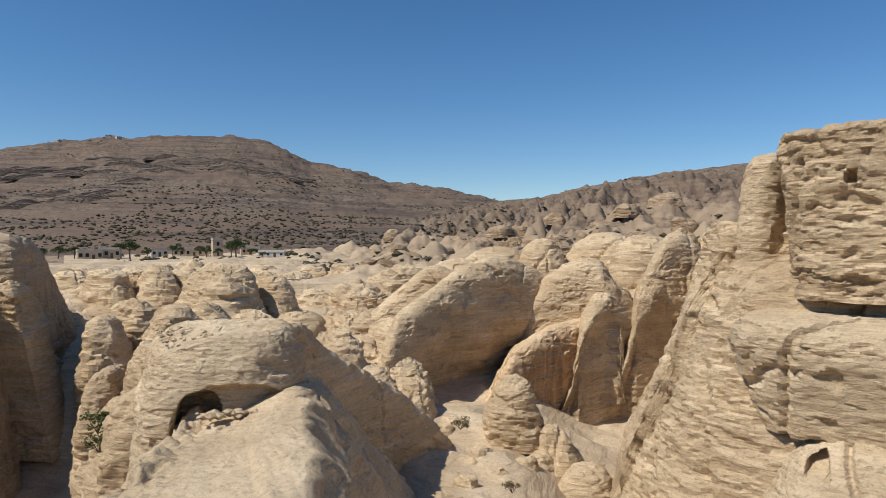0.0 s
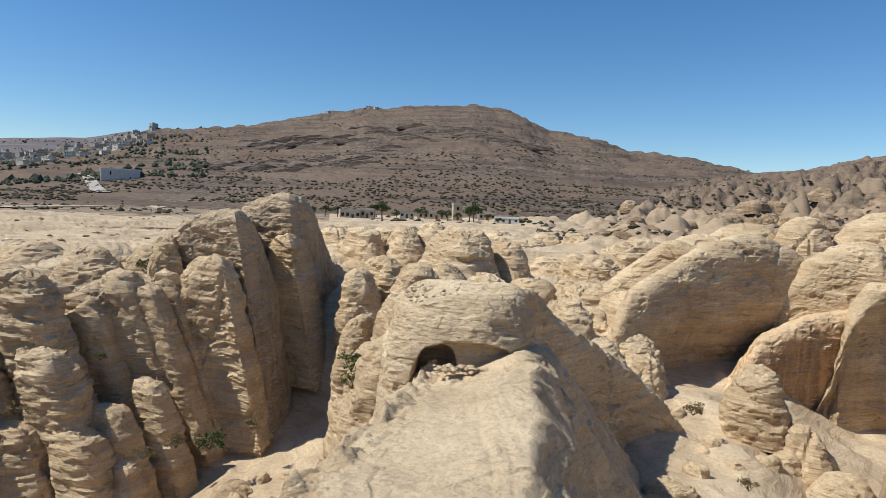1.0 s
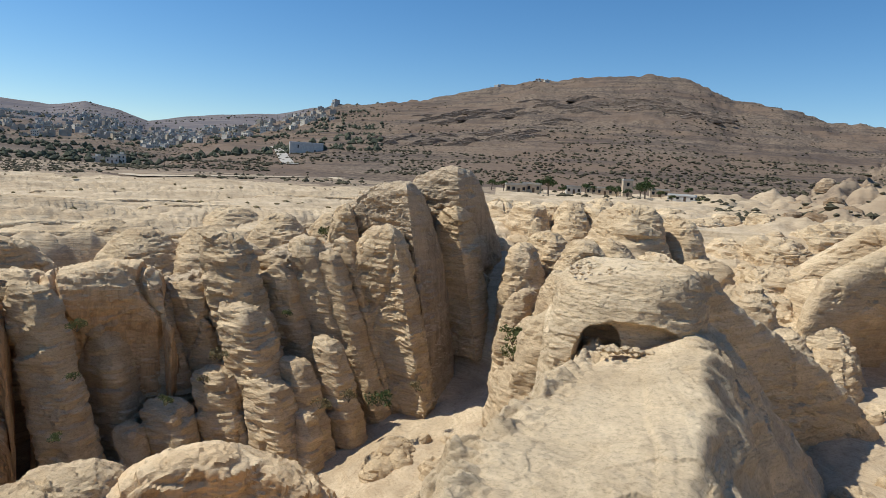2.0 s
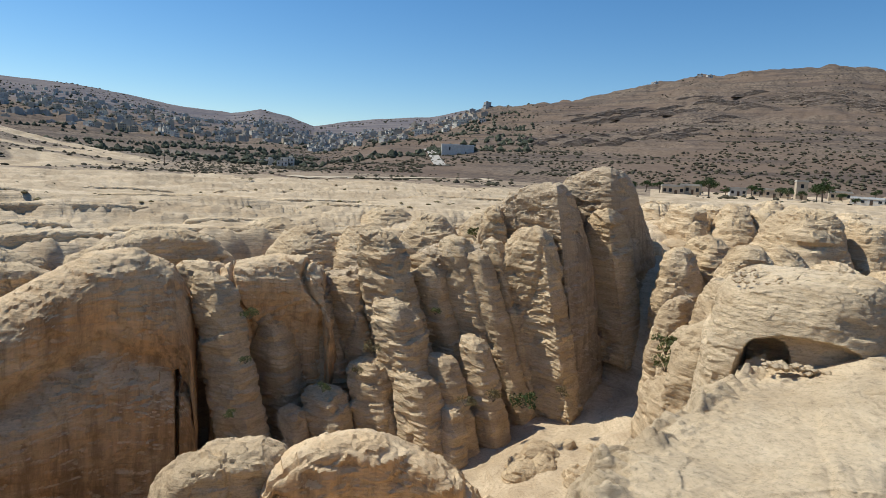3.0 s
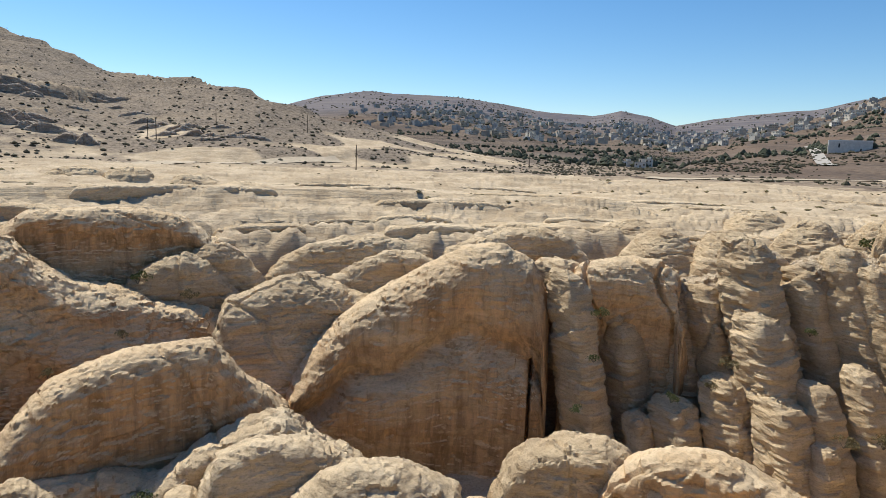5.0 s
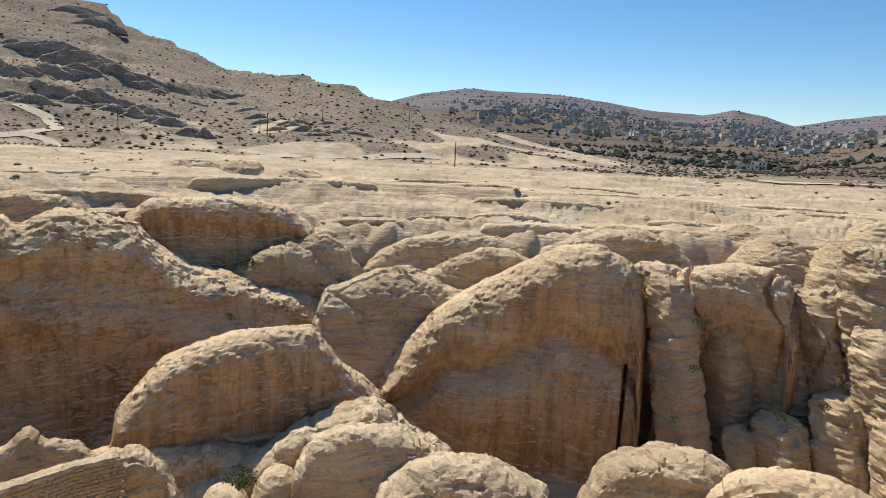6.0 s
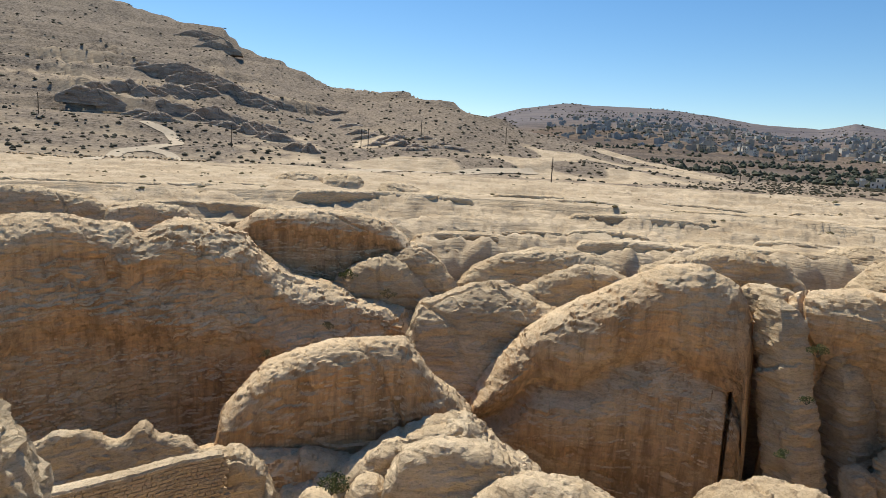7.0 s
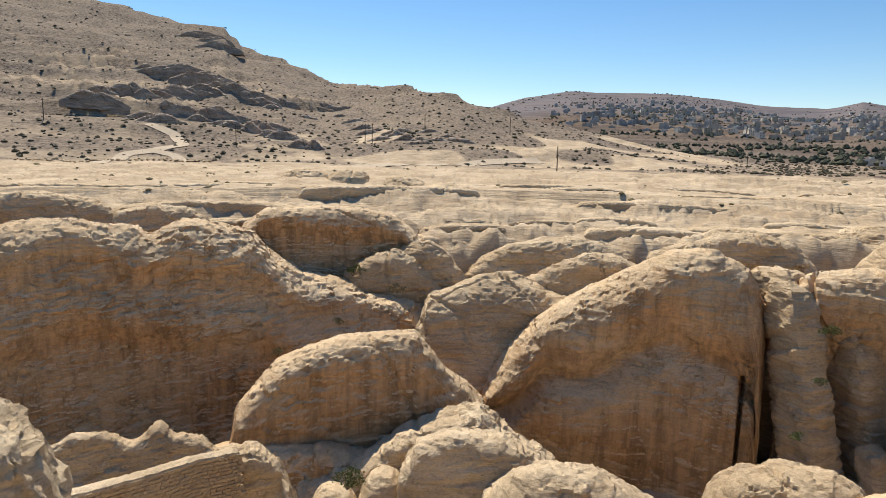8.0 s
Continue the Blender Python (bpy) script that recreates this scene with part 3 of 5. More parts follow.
def ridge():
    """The long whaleback below the viewer: nearly level on one side of its crest, a shaded flank on the other."""
    nu, nv = 330, 360
    u = np.linspace(-1, 1, nu)
    v = np.linspace(0, 1, nv)
    U, Vg = np.meshgrid(u, v)
    left, right = 15.5, 19.0
    D = np.where(U < 0, U * left, U * right)
    along = np.minimum(Vg / 0.93, 1) ** 1.2
    Yc = 11 + 33 * along
    Y = Yc + 2.3 * np.maximum(D, 0) * along + 5 * np.maximum(0, Vg - 0.93) / 0.07
    W0 = np.stack([0 * U.ravel(), Yc.ravel(), 0 * U.ravel()], 1)
    crest = 1.1 - 0.25 * Yc + (0.9 * fbm(W0 / 6, 2, 3)).reshape(U.shape)
    zc = -9.0 + 0.7 * smooth(25, 40, Yc)
    zl = -9.4 - 0.015 * (Y - 20)
    dl = -np.minimum(D, 0)
    dr = np.maximum(D, 0)
    Z = zc + (zl - zc) * smooth(0, 4.5, dl) - 0.035 * dl - 22 * smooth(6.5, 15.0, dl + 0.10 * (Y - 25)) ** 1.5
    Z = Z - 2.3 * dr * dr / (dr + 0.9)
    Z = Z - 20 * smooth(0.9, 1.0, Vg) ** 1.5 - 8 * (1 - smooth(11, 16, Y))
    X = crest + D
    W = np.stack([X.ravel(), Y.ravel(), Z.ravel()], 1)
    flank = smooth(-0.6, 1.2, D).ravel()
    rubble = smooth(5.0, 8.0, dl + 0.10 * (Y - 25)).ravel()
    sweep = smooth(-5.0, 0.0, D + 0.1 * (16 - Y) + 1.5).ravel() * (1 - smooth(30, 38, Y)).ravel()
    off = 0.6 * fbm(W / 7, 3, 3) * (0.35 + flank) + 0.3 * flank * billow(W * np.array([0.35, 1.0, 0.35]) / 3.4, 6, 3, 0.55)
    slant = W.copy()
    slant[:, 2] += 0.55 * W[:, 0] + 0.25 * W[:, 1]
    off += 0.22 * sweep * (0.35 * layers(slant, 1.3, 8, 0) + 0.2 * layers(slant, 0.5, 9, 0))
    off += (0.4 + 0.6 * flank) * 0.34 * facets(W + 0.6 * perlin(W / 2.5, 97)[:, None], (2.6, 2.6, 0.9), 5) * smooth(-0.1, 0.2, perlin(W / 7, 18) + 0.25 * flank)
    off += (0.12 + 0.25 * flank + 0.9 * rubble) * (0.28 * layers(W, 1.1, 5, 0.22) + 0.12 * layers(W, 0.4, 6, 0.22)) * (0.2 + 0.9 * smooth(-0.15, 0.25, perlin(W / 6, 12)))
    off += rubble * 0.55 * billow(W / 1.3, 15, 2) + 0.05 * fbm(W / 0.7, 81, 3)
    hole = perlin(W / 2.1, 29)
    off -= 0.35 * smooth(0.5, 0.6, hole)
    W[:, 2] += off
    W[:, 0] += flank * (0.5 * fbm(W / 3, 14, 3) + 0.06 * layers(W, 0.9, 7, 0.3))
    me = grid_mesh("rock_ridge", W, nu, nv, False, PALE)
    tagged(new("rock_ridge", me), "long smooth pale sandstone whaleback with a shaded flank", "rock")


ridge()
rock("rock_cut_chamber", 18.4, 45.5, -6.9, 6.6, -17, 6.6, PALE, e=0.36, eh=0.27, n=3.2, taper=0.08, tilt=0.06, lump=0.22, beds=0.25, chips=0.25, seed=4, res=1.5, cracks=0.2,
     niches=((-1.3, 4.2, 1.3, 2.6, 2.2, 3.0), (0.6, 4.1, 3.5, 3.1, 1.0, 2.6)),
     label="pale sandstone block with a rock-cut niche and gravelly flat top")

# rough shoulder behind the chamber
crag("rock_shoulder", (-5, 74, 13, 47), (-4.6, -22, -2, -18.4, 1, -14.8, 4.3, -12.4, 7.5, -10.6, 10.0, -8.9, 12.3, -6.5, 13.4, -6.6, 14.2, -8), -26, 3, PALE, rounding=1.2, bank=0.2, back=0.6, lump=0.12, chips=0.7, beds=0.4, cracks=0.6,
     label="rough fluted sandstone shoulder beside the chamber", category="rock")
# tall fins at the bend
FIN = dict(category="rock fin", group="tall rock fins", label="tall dark-weathered sandstone fin with vertical joints")
crag("rock_fin", (31, 93, 37.8, 78, 43.4, 84), (30.6, -22, 31.2, -19, 31.8, -17.5, 33.4, -11, 34.6, -6.3, 36.1, -2.2, 37.3, -0.9, 39.9, -1.2, 41.9, -2.0, 42.9, -3.9, 43.6, -7.0), -31, 8, DARK, rounding=2.2, bank=0.06, back=0.12, slant=0.18, shelves=((0.25, -0.8, 0.2),), lump=0.14, beds=0.6, cracks=0.4, chips=0.6, **FIN)
crag("rock_fin", (26.5, 104, 33.4, 88, 38.0, 93), (26.0, -16, 26.9, -13, 27.6, -11.0, 29.2, -6.5, 30.5, -2.9, 31.4, -0.7, 32.3, 0.4, 34.2, 0.6, 36.7, -0.3, 37.8, -1.2, 38.2, -3.0), -31, 8, DARK, rounding=2.2, bank=0.05, back=0.12, slant=0.12, lump=0.14, beds=0.6, cracks=0.4, chips=0.6, **FIN)
crag("rock_fin", (36.6, 78, 38.8, 74, 42.8, 78), (36.4, -11, 36.9, -7.0, 37.8, -5.4, 39.0, -4.7, 40.6, -4.8, 41.9, -6.2, 42.6, -8.5, 43.0, -12), -31, 6, STONE, rounding=2.8, bank=0.08, back=0.2, slant=0.22, lump=0.12, beds=1.2, cracks=0.3, **FIN)
crag("rock_fin", (30.6, 92, 33.4, 85, 35.6, 88), (30.8, -9, 31.2, -5.0, 32.0, -3.2, 33.2, -2.6, 34.6, -3.2, 35.3, -5.0, 35.6, -9), -24, 4, STONE, rounding=2.2, bank=0.1, back=0.2, slant=0.2, shelves=((0.35, -1.4, 0.2),), lump=0.15, beds=1.2, **FIN)
crag("rock_fin", 81, (41.4, -8, 41.8, -4.6, 42.6, -2.9, 43.6, -3.4, 44.4, -5.4, 44.7, -9), -30, 5, STONE, rounding=1.8, bank=0.1, back=0.2, slant=0.3, lump=0.12, beds=1.2, cracks=0.6, **FIN)
# columns of the far wall: bearing, distance, top, half width, foot, sideways lean
COLUMN = dict(label="upright weathered sandstone column of the canyon wall", category="rock column", group="rock columns of the canyon wall")
def column(az, d, top, half, base, slant, material=None, e=0.12, turn=-42):
    w = d * math.tan(radians(half))
    rock("rock_column", az, d, top, half * 1.08, base, w * 0.9, material or STONE, e=e, eh=0.45, n=4.4, taper=0.12, lean=(0, 3.5), slant=slant, lump=0.3, cracks=0.5, beds=1.1, turn=turn + random.uniform(-8, 8),
         chips=1.3, tilt=random.uniform(-0.2, 0.05), **COLUMN)


for row in ((67.4, 76, -8.7, 2.0, -16, 0.05), (66.7, 69, -10.4, 1.9, -27, 0.2), (62.3, 73, -13.0, 1.9, -27, 0.22), (58.4, 76, -11.4, 2.1, -24, 0.26), (57.2, 67, -19.4, 2.0, -27, 0.2), (55.6, 75, -10.3, 1.6, -25, 0.26),
            (51.6, 69, -11.8, 2.2, -24, 0.28), (49.2, 65, -18.2, 2.1, -27, 0.22), (53.4, 68, -16.6, 2.2, -27, 0.26)):
    column(*row)
for row in ((48.9, 76, -7.6, 1.9, -24, 0.28), (46.9, 67, -16.3, 1.6, -26, 0.26), (46.3, 76, -6.2, 1.8, -24, 0.3), (44.1, 69, -15.2, 1.5, -24, 0.28), (44.2, 74, -7.5, 1.25, -23, 0.32), (43.0, 76, -5.8, 1.15, -23, 0.3),
            (46.0, 64, -20.4, 1.4, -26, 0.1), (60.0, 66, -20.6, 1.2, -27, 0.15), (50.9, 78, -7.9, 1.4, -24, 0.28)):
    column(*row)
column(52.9, 74, -6.7, 2.3, -25, 0.28, e=0.2)
crag("cliff_block", 74, (57.9, -9.2, 58.8, -8.4, 62.0, -8.3, 65.4, -8.7, 66.0, -9.4), -34, 9, RUST, rounding=1.8, bank=0.0, back=0.25, shelves=((0.86, 1.6, 0.12), (0.5, -1.6, 0.3)), slant=0.2, cracks=0.7, label="overhanging sandstone block above a shaded recess in the canyon wall")
crag("cliff_block", 78, (49.5, -9.4, 50.5, -8.4, 53.5, -8.6, 56.0, -9.6, 58.2, -10.4, 59.5, -12), -33, 9, DARK, rounding=2.0, bank=0.12, back=0.1, slant=0.28, cracks=1.3, chips=1.3, lump=0.3, label="jointed sandstone canyon wall behind the columns")
crag("cliff_block", 78, (41.0, -8.5, 42.5, -6.9, 44.0, -6.4, 47.0, -6.8, 49.0, -7.6, 50.6, -9.5), -32, 9, DARK, rounding=2.0, bank=0.12, back=0.1, slant=0.3, cracks=1.3, chips=1.3, lump=0.3, label="jointed sandstone canyon wall behind the columns")
# the great stained cliff and its neighbours
crag("cliff_block", 70, (68.7, -11.6, 69.1, -10.3, 69.8, -8.9, 72.4, -7.8, 75.5, -8.0, 79, -9.7, 81.6, -11.2, 84.5, -12.8, 86.9, -14.7, 88.9, -17, 90.4, -18.8, 92.4, -22), -36, 9, RUST, rounding=3.2, bank=0.09, back=0.3,
     shelves=((0.80, 1.3, 0.12), (0.58, -1.7, 0.06), (0.42, 1.0, 0.13), (0.08, -1.0, 0.12)), seed=11, lump=0.12, beds=0.4, cracks=0.15, chips=0.6, crack_at=((69.35, -31.5, -21.5, 0.17, 2.2),),
     label="great sandstone cliff block with an orange-brown stained face")
crag("rock_hump", 75, (79.9, -13.4, 82.9, -12.7, 85.4, -12.0, 86.5, -11.2, 89, -10.6, 91.5, -10.9, 93.7, -11.7, 96.2, -12.6, 96.9, -14.7), -34, 9, STONE, rounding=4.5, bank=0.35, back=0.3, lump=0.2, beds=1.3, cracks=0.5,
     label="ribbed sandstone hump beside the great cliff", category="rock")
crag("cliff_block", (96, 80, 110, 76, 130, 74), (95.5, -14.5, 97.5, -13.5, 101.1, -12.6, 104, -11.7, 107.4, -10.6, 109.3, -9.2, 111.1, -7.2, 113.4, -6.5, 116.5, -6.1, 119.2, -7.2, 119.9, -6.5, 124.5, -5.9, 127.1, -6.1, 130, -6.8, 138, -7), -35, 12, RUST,
     rounding=4.2, bank=0.14, back=0.12, shelves=((0.9, 0.8, 0.06), (0.62, 1.4, 0.10), (0.5, -0.8, 0.06), (0.2, -1.6, 0.2)), seed=23, lump=0.14, beds=0.9, cracks=0.15, chips=0.9, grain=1.2,
     label="broad layered sandstone cliff with a brown stained face")
crag("rim_rock", 98, (120.3, -6.3, 121.2, -5.7, 122.9, -4.5, 126.3, -3.8, 129.1, -4, 136, -4.4), -18, 9, STONE, rounding=2.2, bank=0.3, back=0.06, beds=1.3, label="long rounded sandstone ledge on the canyon rim", category="rock", group="rounded rocks on the canyon rim")
crag("rim_rock", 96, (115.1, -6, 116.4, -5.1, 119.3, -4.8, 121.4, -5.4), -18, 7, STONE, rounding=2.2, bank=0.3, back=0.08, beds=1.2, label="rounded sandstone hump on the canyon rim", category="rock", group="rounded rocks on the canyon rim")
crag("rim_rock", 92, (96.9, -8.2, 97.6, -7.2, 99.1, -6, 102.1, -5.3, 105.9, -5.1, 110.2, -5.3, 111.8, -6.6), -20, 10, RUST, rounding=1.6, bank=0.1, back=0.08, shelves=((0.85, 1.0, 0.12),), lump=0.12, beds=0.9, label="long flat-topped sandstone block with a shaded front", category="rock", group="rounded rocks on the canyon rim")
crag("rim_rock", 85, (95.6, -11.6, 97.1, -9.7, 99.1, -8.6, 101.6, -9.5, 103.3, -10.7), -22, 5, STONE, rounding=3.0, bank=0.25, back=0.3, lump=0.15, label="rounded sandstone hump on the canyon rim", category="rock", group="rounded rocks on the canyon rim")
crag("rim_rock", 88, (93, -11.1, 94.1, -9.4, 96.1, -7.8, 98.4, -8.4), -22, 5, STONE, rounding=3.0, bank=0.2, back=0.3, lump=0.15, label="rounded sandstone hump on the canyon rim", category="rock", group="rounded rocks on the canyon rim")
crag("rim_rock", 90, (79, -8.3, 80.5, -7.9, 82.9, -7.4, 86.2, -7.4, 89.2, -8.1, 91.6, -9.5, 93.1, -11.1), -22, 7, STONE, rounding=2.4, bank=0.25, back=0.15, label="long low sandstone whaleback on the canyon rim", category="rock", group="rounded rocks on the canyon rim")
crag("rim_rock", 81, (77.5, -9.8, 78.8, -9.1, 80, -8.5, 82.3, -8.5, 85.2, -9.7, 87.6, -10.9), -20, 4.5, STONE, rounding=2.2, bank=0.2, back=0.25, lump=0.12, label="long low sandstone whaleback on the canyon rim", category="rock", group="rounded rocks on the canyon rim")
crag("rim_rock", 84, (65.3, -8.2, 66.8, -6.5, 68.8, -6.1, 71.7, -6.5, 74.4, -7.2, 77, -8.2), -20, 6, STONE, rounding=1.8, bank=0.1, back=0.15, lump=0.15, label="long sandstone block with a shaded front on the canyon rim", category="rock", group="rounded rocks on the canyon rim")
crag("rock_slab", (90, 61, 115, 57), (91.2, -21.9, 92.3, -20.7, 94.4, -19.4, 95.9, -17.5, 97.3, -15.9, 99.5, -16.1, 104.1, -16.5, 107, -17.3, 109.5, -18.4, 111.4, -20.3, 112.9, -22, 113.5, -24.6), -36, 5, RUST, rounding=2.6, bank=0.08, back=0.2,
     shelves=((0.35, -0.8, 0.2),), seed=31, lump=0.12, beds=0.4, chips=0.7, label="leaning sandstone slab with a sunlit top and shaded face", category="rock slab")
crag("rock_slab", 55, (99, -26.5, 103, -25.6, 108, -25.0, 114, -25.0, 118, -26.5), -36, 4, RUST, rounding=2.0, bank=0.5, back=0.2, lump=0.25, label="shaded rock slope below the leaning slab", category="rock slab")
crag("rock_slab", 52, (83.2, -27.4, 85.3, -26.3, 89.1, -23.8, 91.2, -22.5, 94.8, -23.1, 98.9, -24.8, 103.1, -27.1, 107.2, -28.2), -33, 5, PALE, rounding=1.8, bank=0.5, back=0.2, beds=1.3, chips=0.9, lump=0.3, label="broad broken rock mound under the boulders", category="rock slab")
crag("rock_slab", 54, (114.6, -24.9, 115.7, -23.6, 118, -23.1, 119, -22, 121, -23.3, 123.1, -22.2, 125.5, -22, 127.4, -22.7, 133, -24), -34, 3, STONE, rounding=0.9, bank=0.35, back=0.4, lump=0.2, chips=0.9, label="low sandstone fin with a jagged sunlit crest", category="rock slab")
# rounded rocks on the rim behind
for az, d, top, half, base, depth in (
        (58.8, 94, -5.7, 4.2, -12, 7), (71.0, 100, -6.1, 5.0, -11, 8),
        (54.0, 92, -5.3, 3.4, -11, 6), (62.0, 108, -4.9, 4.2, -9, 7), (48.5, 96, -4.1, 3.2, -10, 6), (44.0, 100, -3.9, 3.2, -10, 6), (52.0, 112, -3.7, 3.6, -7, 6), (40.0, 108, -3.4, 2.6, -8, 6),
        (107.0, 165, -1.9, 3.0, -4, 9), (103.0, 160, -1.9, 2.4, -4, 9), (98.5, 158, -2.4, 2.8, -4, 9), (94.5, 150, -2.9, 3.8, -4.5, 9), (111.5, 140, -3.5, 5.0, -5.5, 9), (120.5, 135, -3.5, 5.2, -5.5, 9),
        (83.0, 118, -5.0, 4.4, -8, 8), (90.0, 122, -4.8, 4.6, -8, 8), (74.0, 122, -4.6, 5.0, -7, 8)):
    rock("rim_rock", az, d, top, half, base, depth, STONE, e=0.8, eh=0.9, n=2.5, lump=0.28, taper=0.15, turn=random.uniform(-25, 25), tilt=random.uniform(-0.12, 0.12), beds=1.3,
         label="rounded sandstone hump on the canyon rim", group="rounded rocks on the canyon rim")
# boulders in the canyon
BOULDER = dict(category="boulder", group="boulders in the canyon", lump=0.18, beds=1.0, chips=0.7, cracks=0.3)
ROUND = "big rounded pale sandstone boulder on the canyon floor"
crag("boulder", 47, (86.6, -26.8, 87.2, -25.5, 89.5, -24.6, 93.7, -24.3, 96.8, -25.2, 98.1, -27.3), -29, 3, PALE, rounding=1.3, bank=0.2, back=0.25, label=ROUND, **BOULDER)
crag("boulder", 41, (75.6, -28.6, 77.2, -27.9, 78.7, -27.3, 81.2, -26.6, 85.3, -26.6, 88.4, -27.6, 90.4, -29.4), -29, 3.5, PALE, rounding=2.6, bank=0.3, back=0.25, label=ROUND, **BOULDER)
crag("boulder", 45, (59.6, -25.4, 60.4, -24.3, 62.4, -23.3, 65.9, -23.5, 68.9, -24.6, 70.9, -25.9, 72, -28.4), -31, 3.5, STONE, rounding=2.0, bank=0.15, back=0.25, label="long loaf-shaped boulder with a sunlit top and stained face", **BOULDER)
crag("boulder", 43, (43.0, -28, 44.6, -26.3, 47.8, -24.8, 52, -23.5, 53, -23.2, 57.0, -23.6, 58.7, -24.1, 61.6, -25.8, 62.4, -27), -31, 3.5, RUST, rounding=1.4, bank=0.05, back=0.2, label="long loaf-shaped boulder with a sunlit top and stained face", **BOULDER)
crag("boulder", 46, (108.6, -28.1, 109.1, -26.1, 111.5, -24.8, 113.9, -25, 115.9, -26.3), -30, 3, STONE, rounding=1.2, bank=0.2, back=0.3, label="sandstone boulder at the end of a stone wall", **BOULDER)
crag("boulder", 27, (126.1, -25.9, 127.1, -22.9, 128.5, -20.7, 130.2, -19.3, 132, -18.8, 136, -18.6, 138, -20), -22, 4, PALE, rounding=2.0, bank=0.1, back=0.2, label="smooth tawny sandstone boulder", **BOULDER)
for az, d, top, half, base, depth in ((100.0, 50, -27.2, 2.4, -31, 3), (83.5, 50, -27.6, 2.2, -31, 3), (73.5, 46, -29.0, 3.0, -34, 3.0), (104.5, 50, -28.3, 2.6, -32, 3)):
    rock("boulder", az, d, top, half, base, depth, PALE, e=0.7, eh=0.8, n=2.8, lump=0.22, beds=0.7, chips=0.25, cracks=0.2, label=ROUND, category="boulder", group="boulders in the canyon")
# domes across the side canyon, on their common massif
crag("rock_massif", (-22, 114, -4.5, 88), (-23, -9, -21.5, -5.5, -17, -4.8, -13, -6.0, -9, -7.2, -6, -9.2, -4.2, -13), -28, 8, RUST, rounding=3.0, bank=-0.04, back=0.1, lump=0.12, beds=0.5, chips=0.5, label="broad sandstone massif with a dark overhung face below its domes", category="rock")
DOME = dict(category="rock dome", group="sandstone domes", lump=0.1, beds=0.4, chips=0.35, cracks=0.3)
crag("rock_dome", (-11, 108, 5.4, 82), (-11.5, -14, -10.9, -8.5, -10.6, -6.2, -9.8, -3.8, -8.1, -2.3, -5.7, -1.4, -3.6, -1.5, -1.0, -2.6, 1.7, -4.4, 4.1, -6.3, 5.0, -8.4, 5.4, -10.5, 6.0, -14), -26, 11, STONE, rounding=3.6, bank=-0.12, back=0.12, shelves=((0.62, 1.2, 0.16), (0.2, -2.6, 0.25)), seed=61,
     label="great rounded sandstone dome with a dark undercut face", **DOME)
BANDED = "rounded banded sandstone dome"
crag("rock_dome", (-22.2, 112, -16.4, 103), (-22.8, -9, -22.2, -3.2, -21.2, 0.6, -19.9, 1.3, -18.6, 0.7, -17.6, -1.2, -16.4, -3.6, -15.6, -8), -28, 8, STONE, rounding=4.0, bank=0.0, back=0.2, shelves=((0.7, 1.2, 0.12),), label=BANDED, **DOME)
crag("rock_dome", (-16.8, 106, -11.7, 97), (-17.4, -9, -16.8, -5.6, -15.7, -3.9, -14.3, -3.2, -12.9, -4.0, -11.7, -6.4, -11.0, -11), -28, 7, STONE, rounding=4.0, bank=0.0, back=0.2, shelves=((0.75, 1.2, 0.1),), label=BANDED, **DOME)
crag("rock_dome", 102, (-14.6, -3.4, -13.6, -1.5, -12.4, -1.2, -10.5, -1.7, -8.6, -3.0, -7.6, -4.4), -24, 8, STONE, rounding=4.0, bank=0.1, back=0.2, label=BANDED, **DOME)
crag("rock_dome", 105, (-1.2, -2.3, 0.4, -1.9, 1.6, -2.2, 4.3, -4.3, 7.2, -6.8, 8.2, -8.5), -22, 9, STONE, rounding=2.6, bank=0.25, back=0.15, label="long tilted sandstone whaleback with a shaded edge", **DOME)
for az, d, top, half, base, depth, e, tp, tn, ti in (
        (4.6, 98, -6.6, 2.6, -15, 8, 0.6, 0.1, 25, 0.25), (-22.6, 118, 1.0, 2.6, -10, 8, 0.6, 0.05, 0, 0), (-8.6, 134, 0.3, 2.2, -5, 7, 0.6, 0, 0, 0),
        (-13.6, 140, 0.8, 3.2, -5, 8, 0.6, 0, 0, 0), (-4.4, 134, -0.4, 3.4, -5, 7, 0.7, 0, 0, 0), (-1.0, 128, -1.4, 3.4, -7, 8, 0.7, 0, 20, 0.15), (-17.0, 132, 0.6, 3.0, -5, 8, 0.6, 0, 0, 0), (-23.5, 104, -0.4, 3.0, -14, 8, 0.5, 0, 20, 0)):
    rock("rock_dome", az, d, top, half, base, depth, STONE, e=e, eh=0.8, n=2.6, lump=0.26, beds=0.9, taper=tp, cracks=0.5, tilt=ti, turn=tn, chips=0.7, label="rounded banded sandstone dome", category="rock dome", group="sandstone domes")
rock("boulder", -6.3, 71, -11.4, 2.6, -15.5, 3.4, STONE, e=0.9, eh=0.95, lump=0.5, taper=-0.05, lean=(-0.6, 0), chips=0.7, beds=0.5, seed=67, label="standing sandstone boulder on the sandy canyon floor", category="boulder")
rock("boulder", -9.9, 70, -15.2, 2.2, -18, 2.6, STONE, e=0.8, eh=0.9, lump=0.6, tilt=-0.4, label="low sandstone boulder on the sandy canyon floor", category="boulder")
rock("boulder", -12.4, 66, -18.2, 2.4, -20, 3, PALE, e=0.8, eh=0.9, lump=0.5, label="low sandstone boulder on the sandy canyon floor", category="boulder")
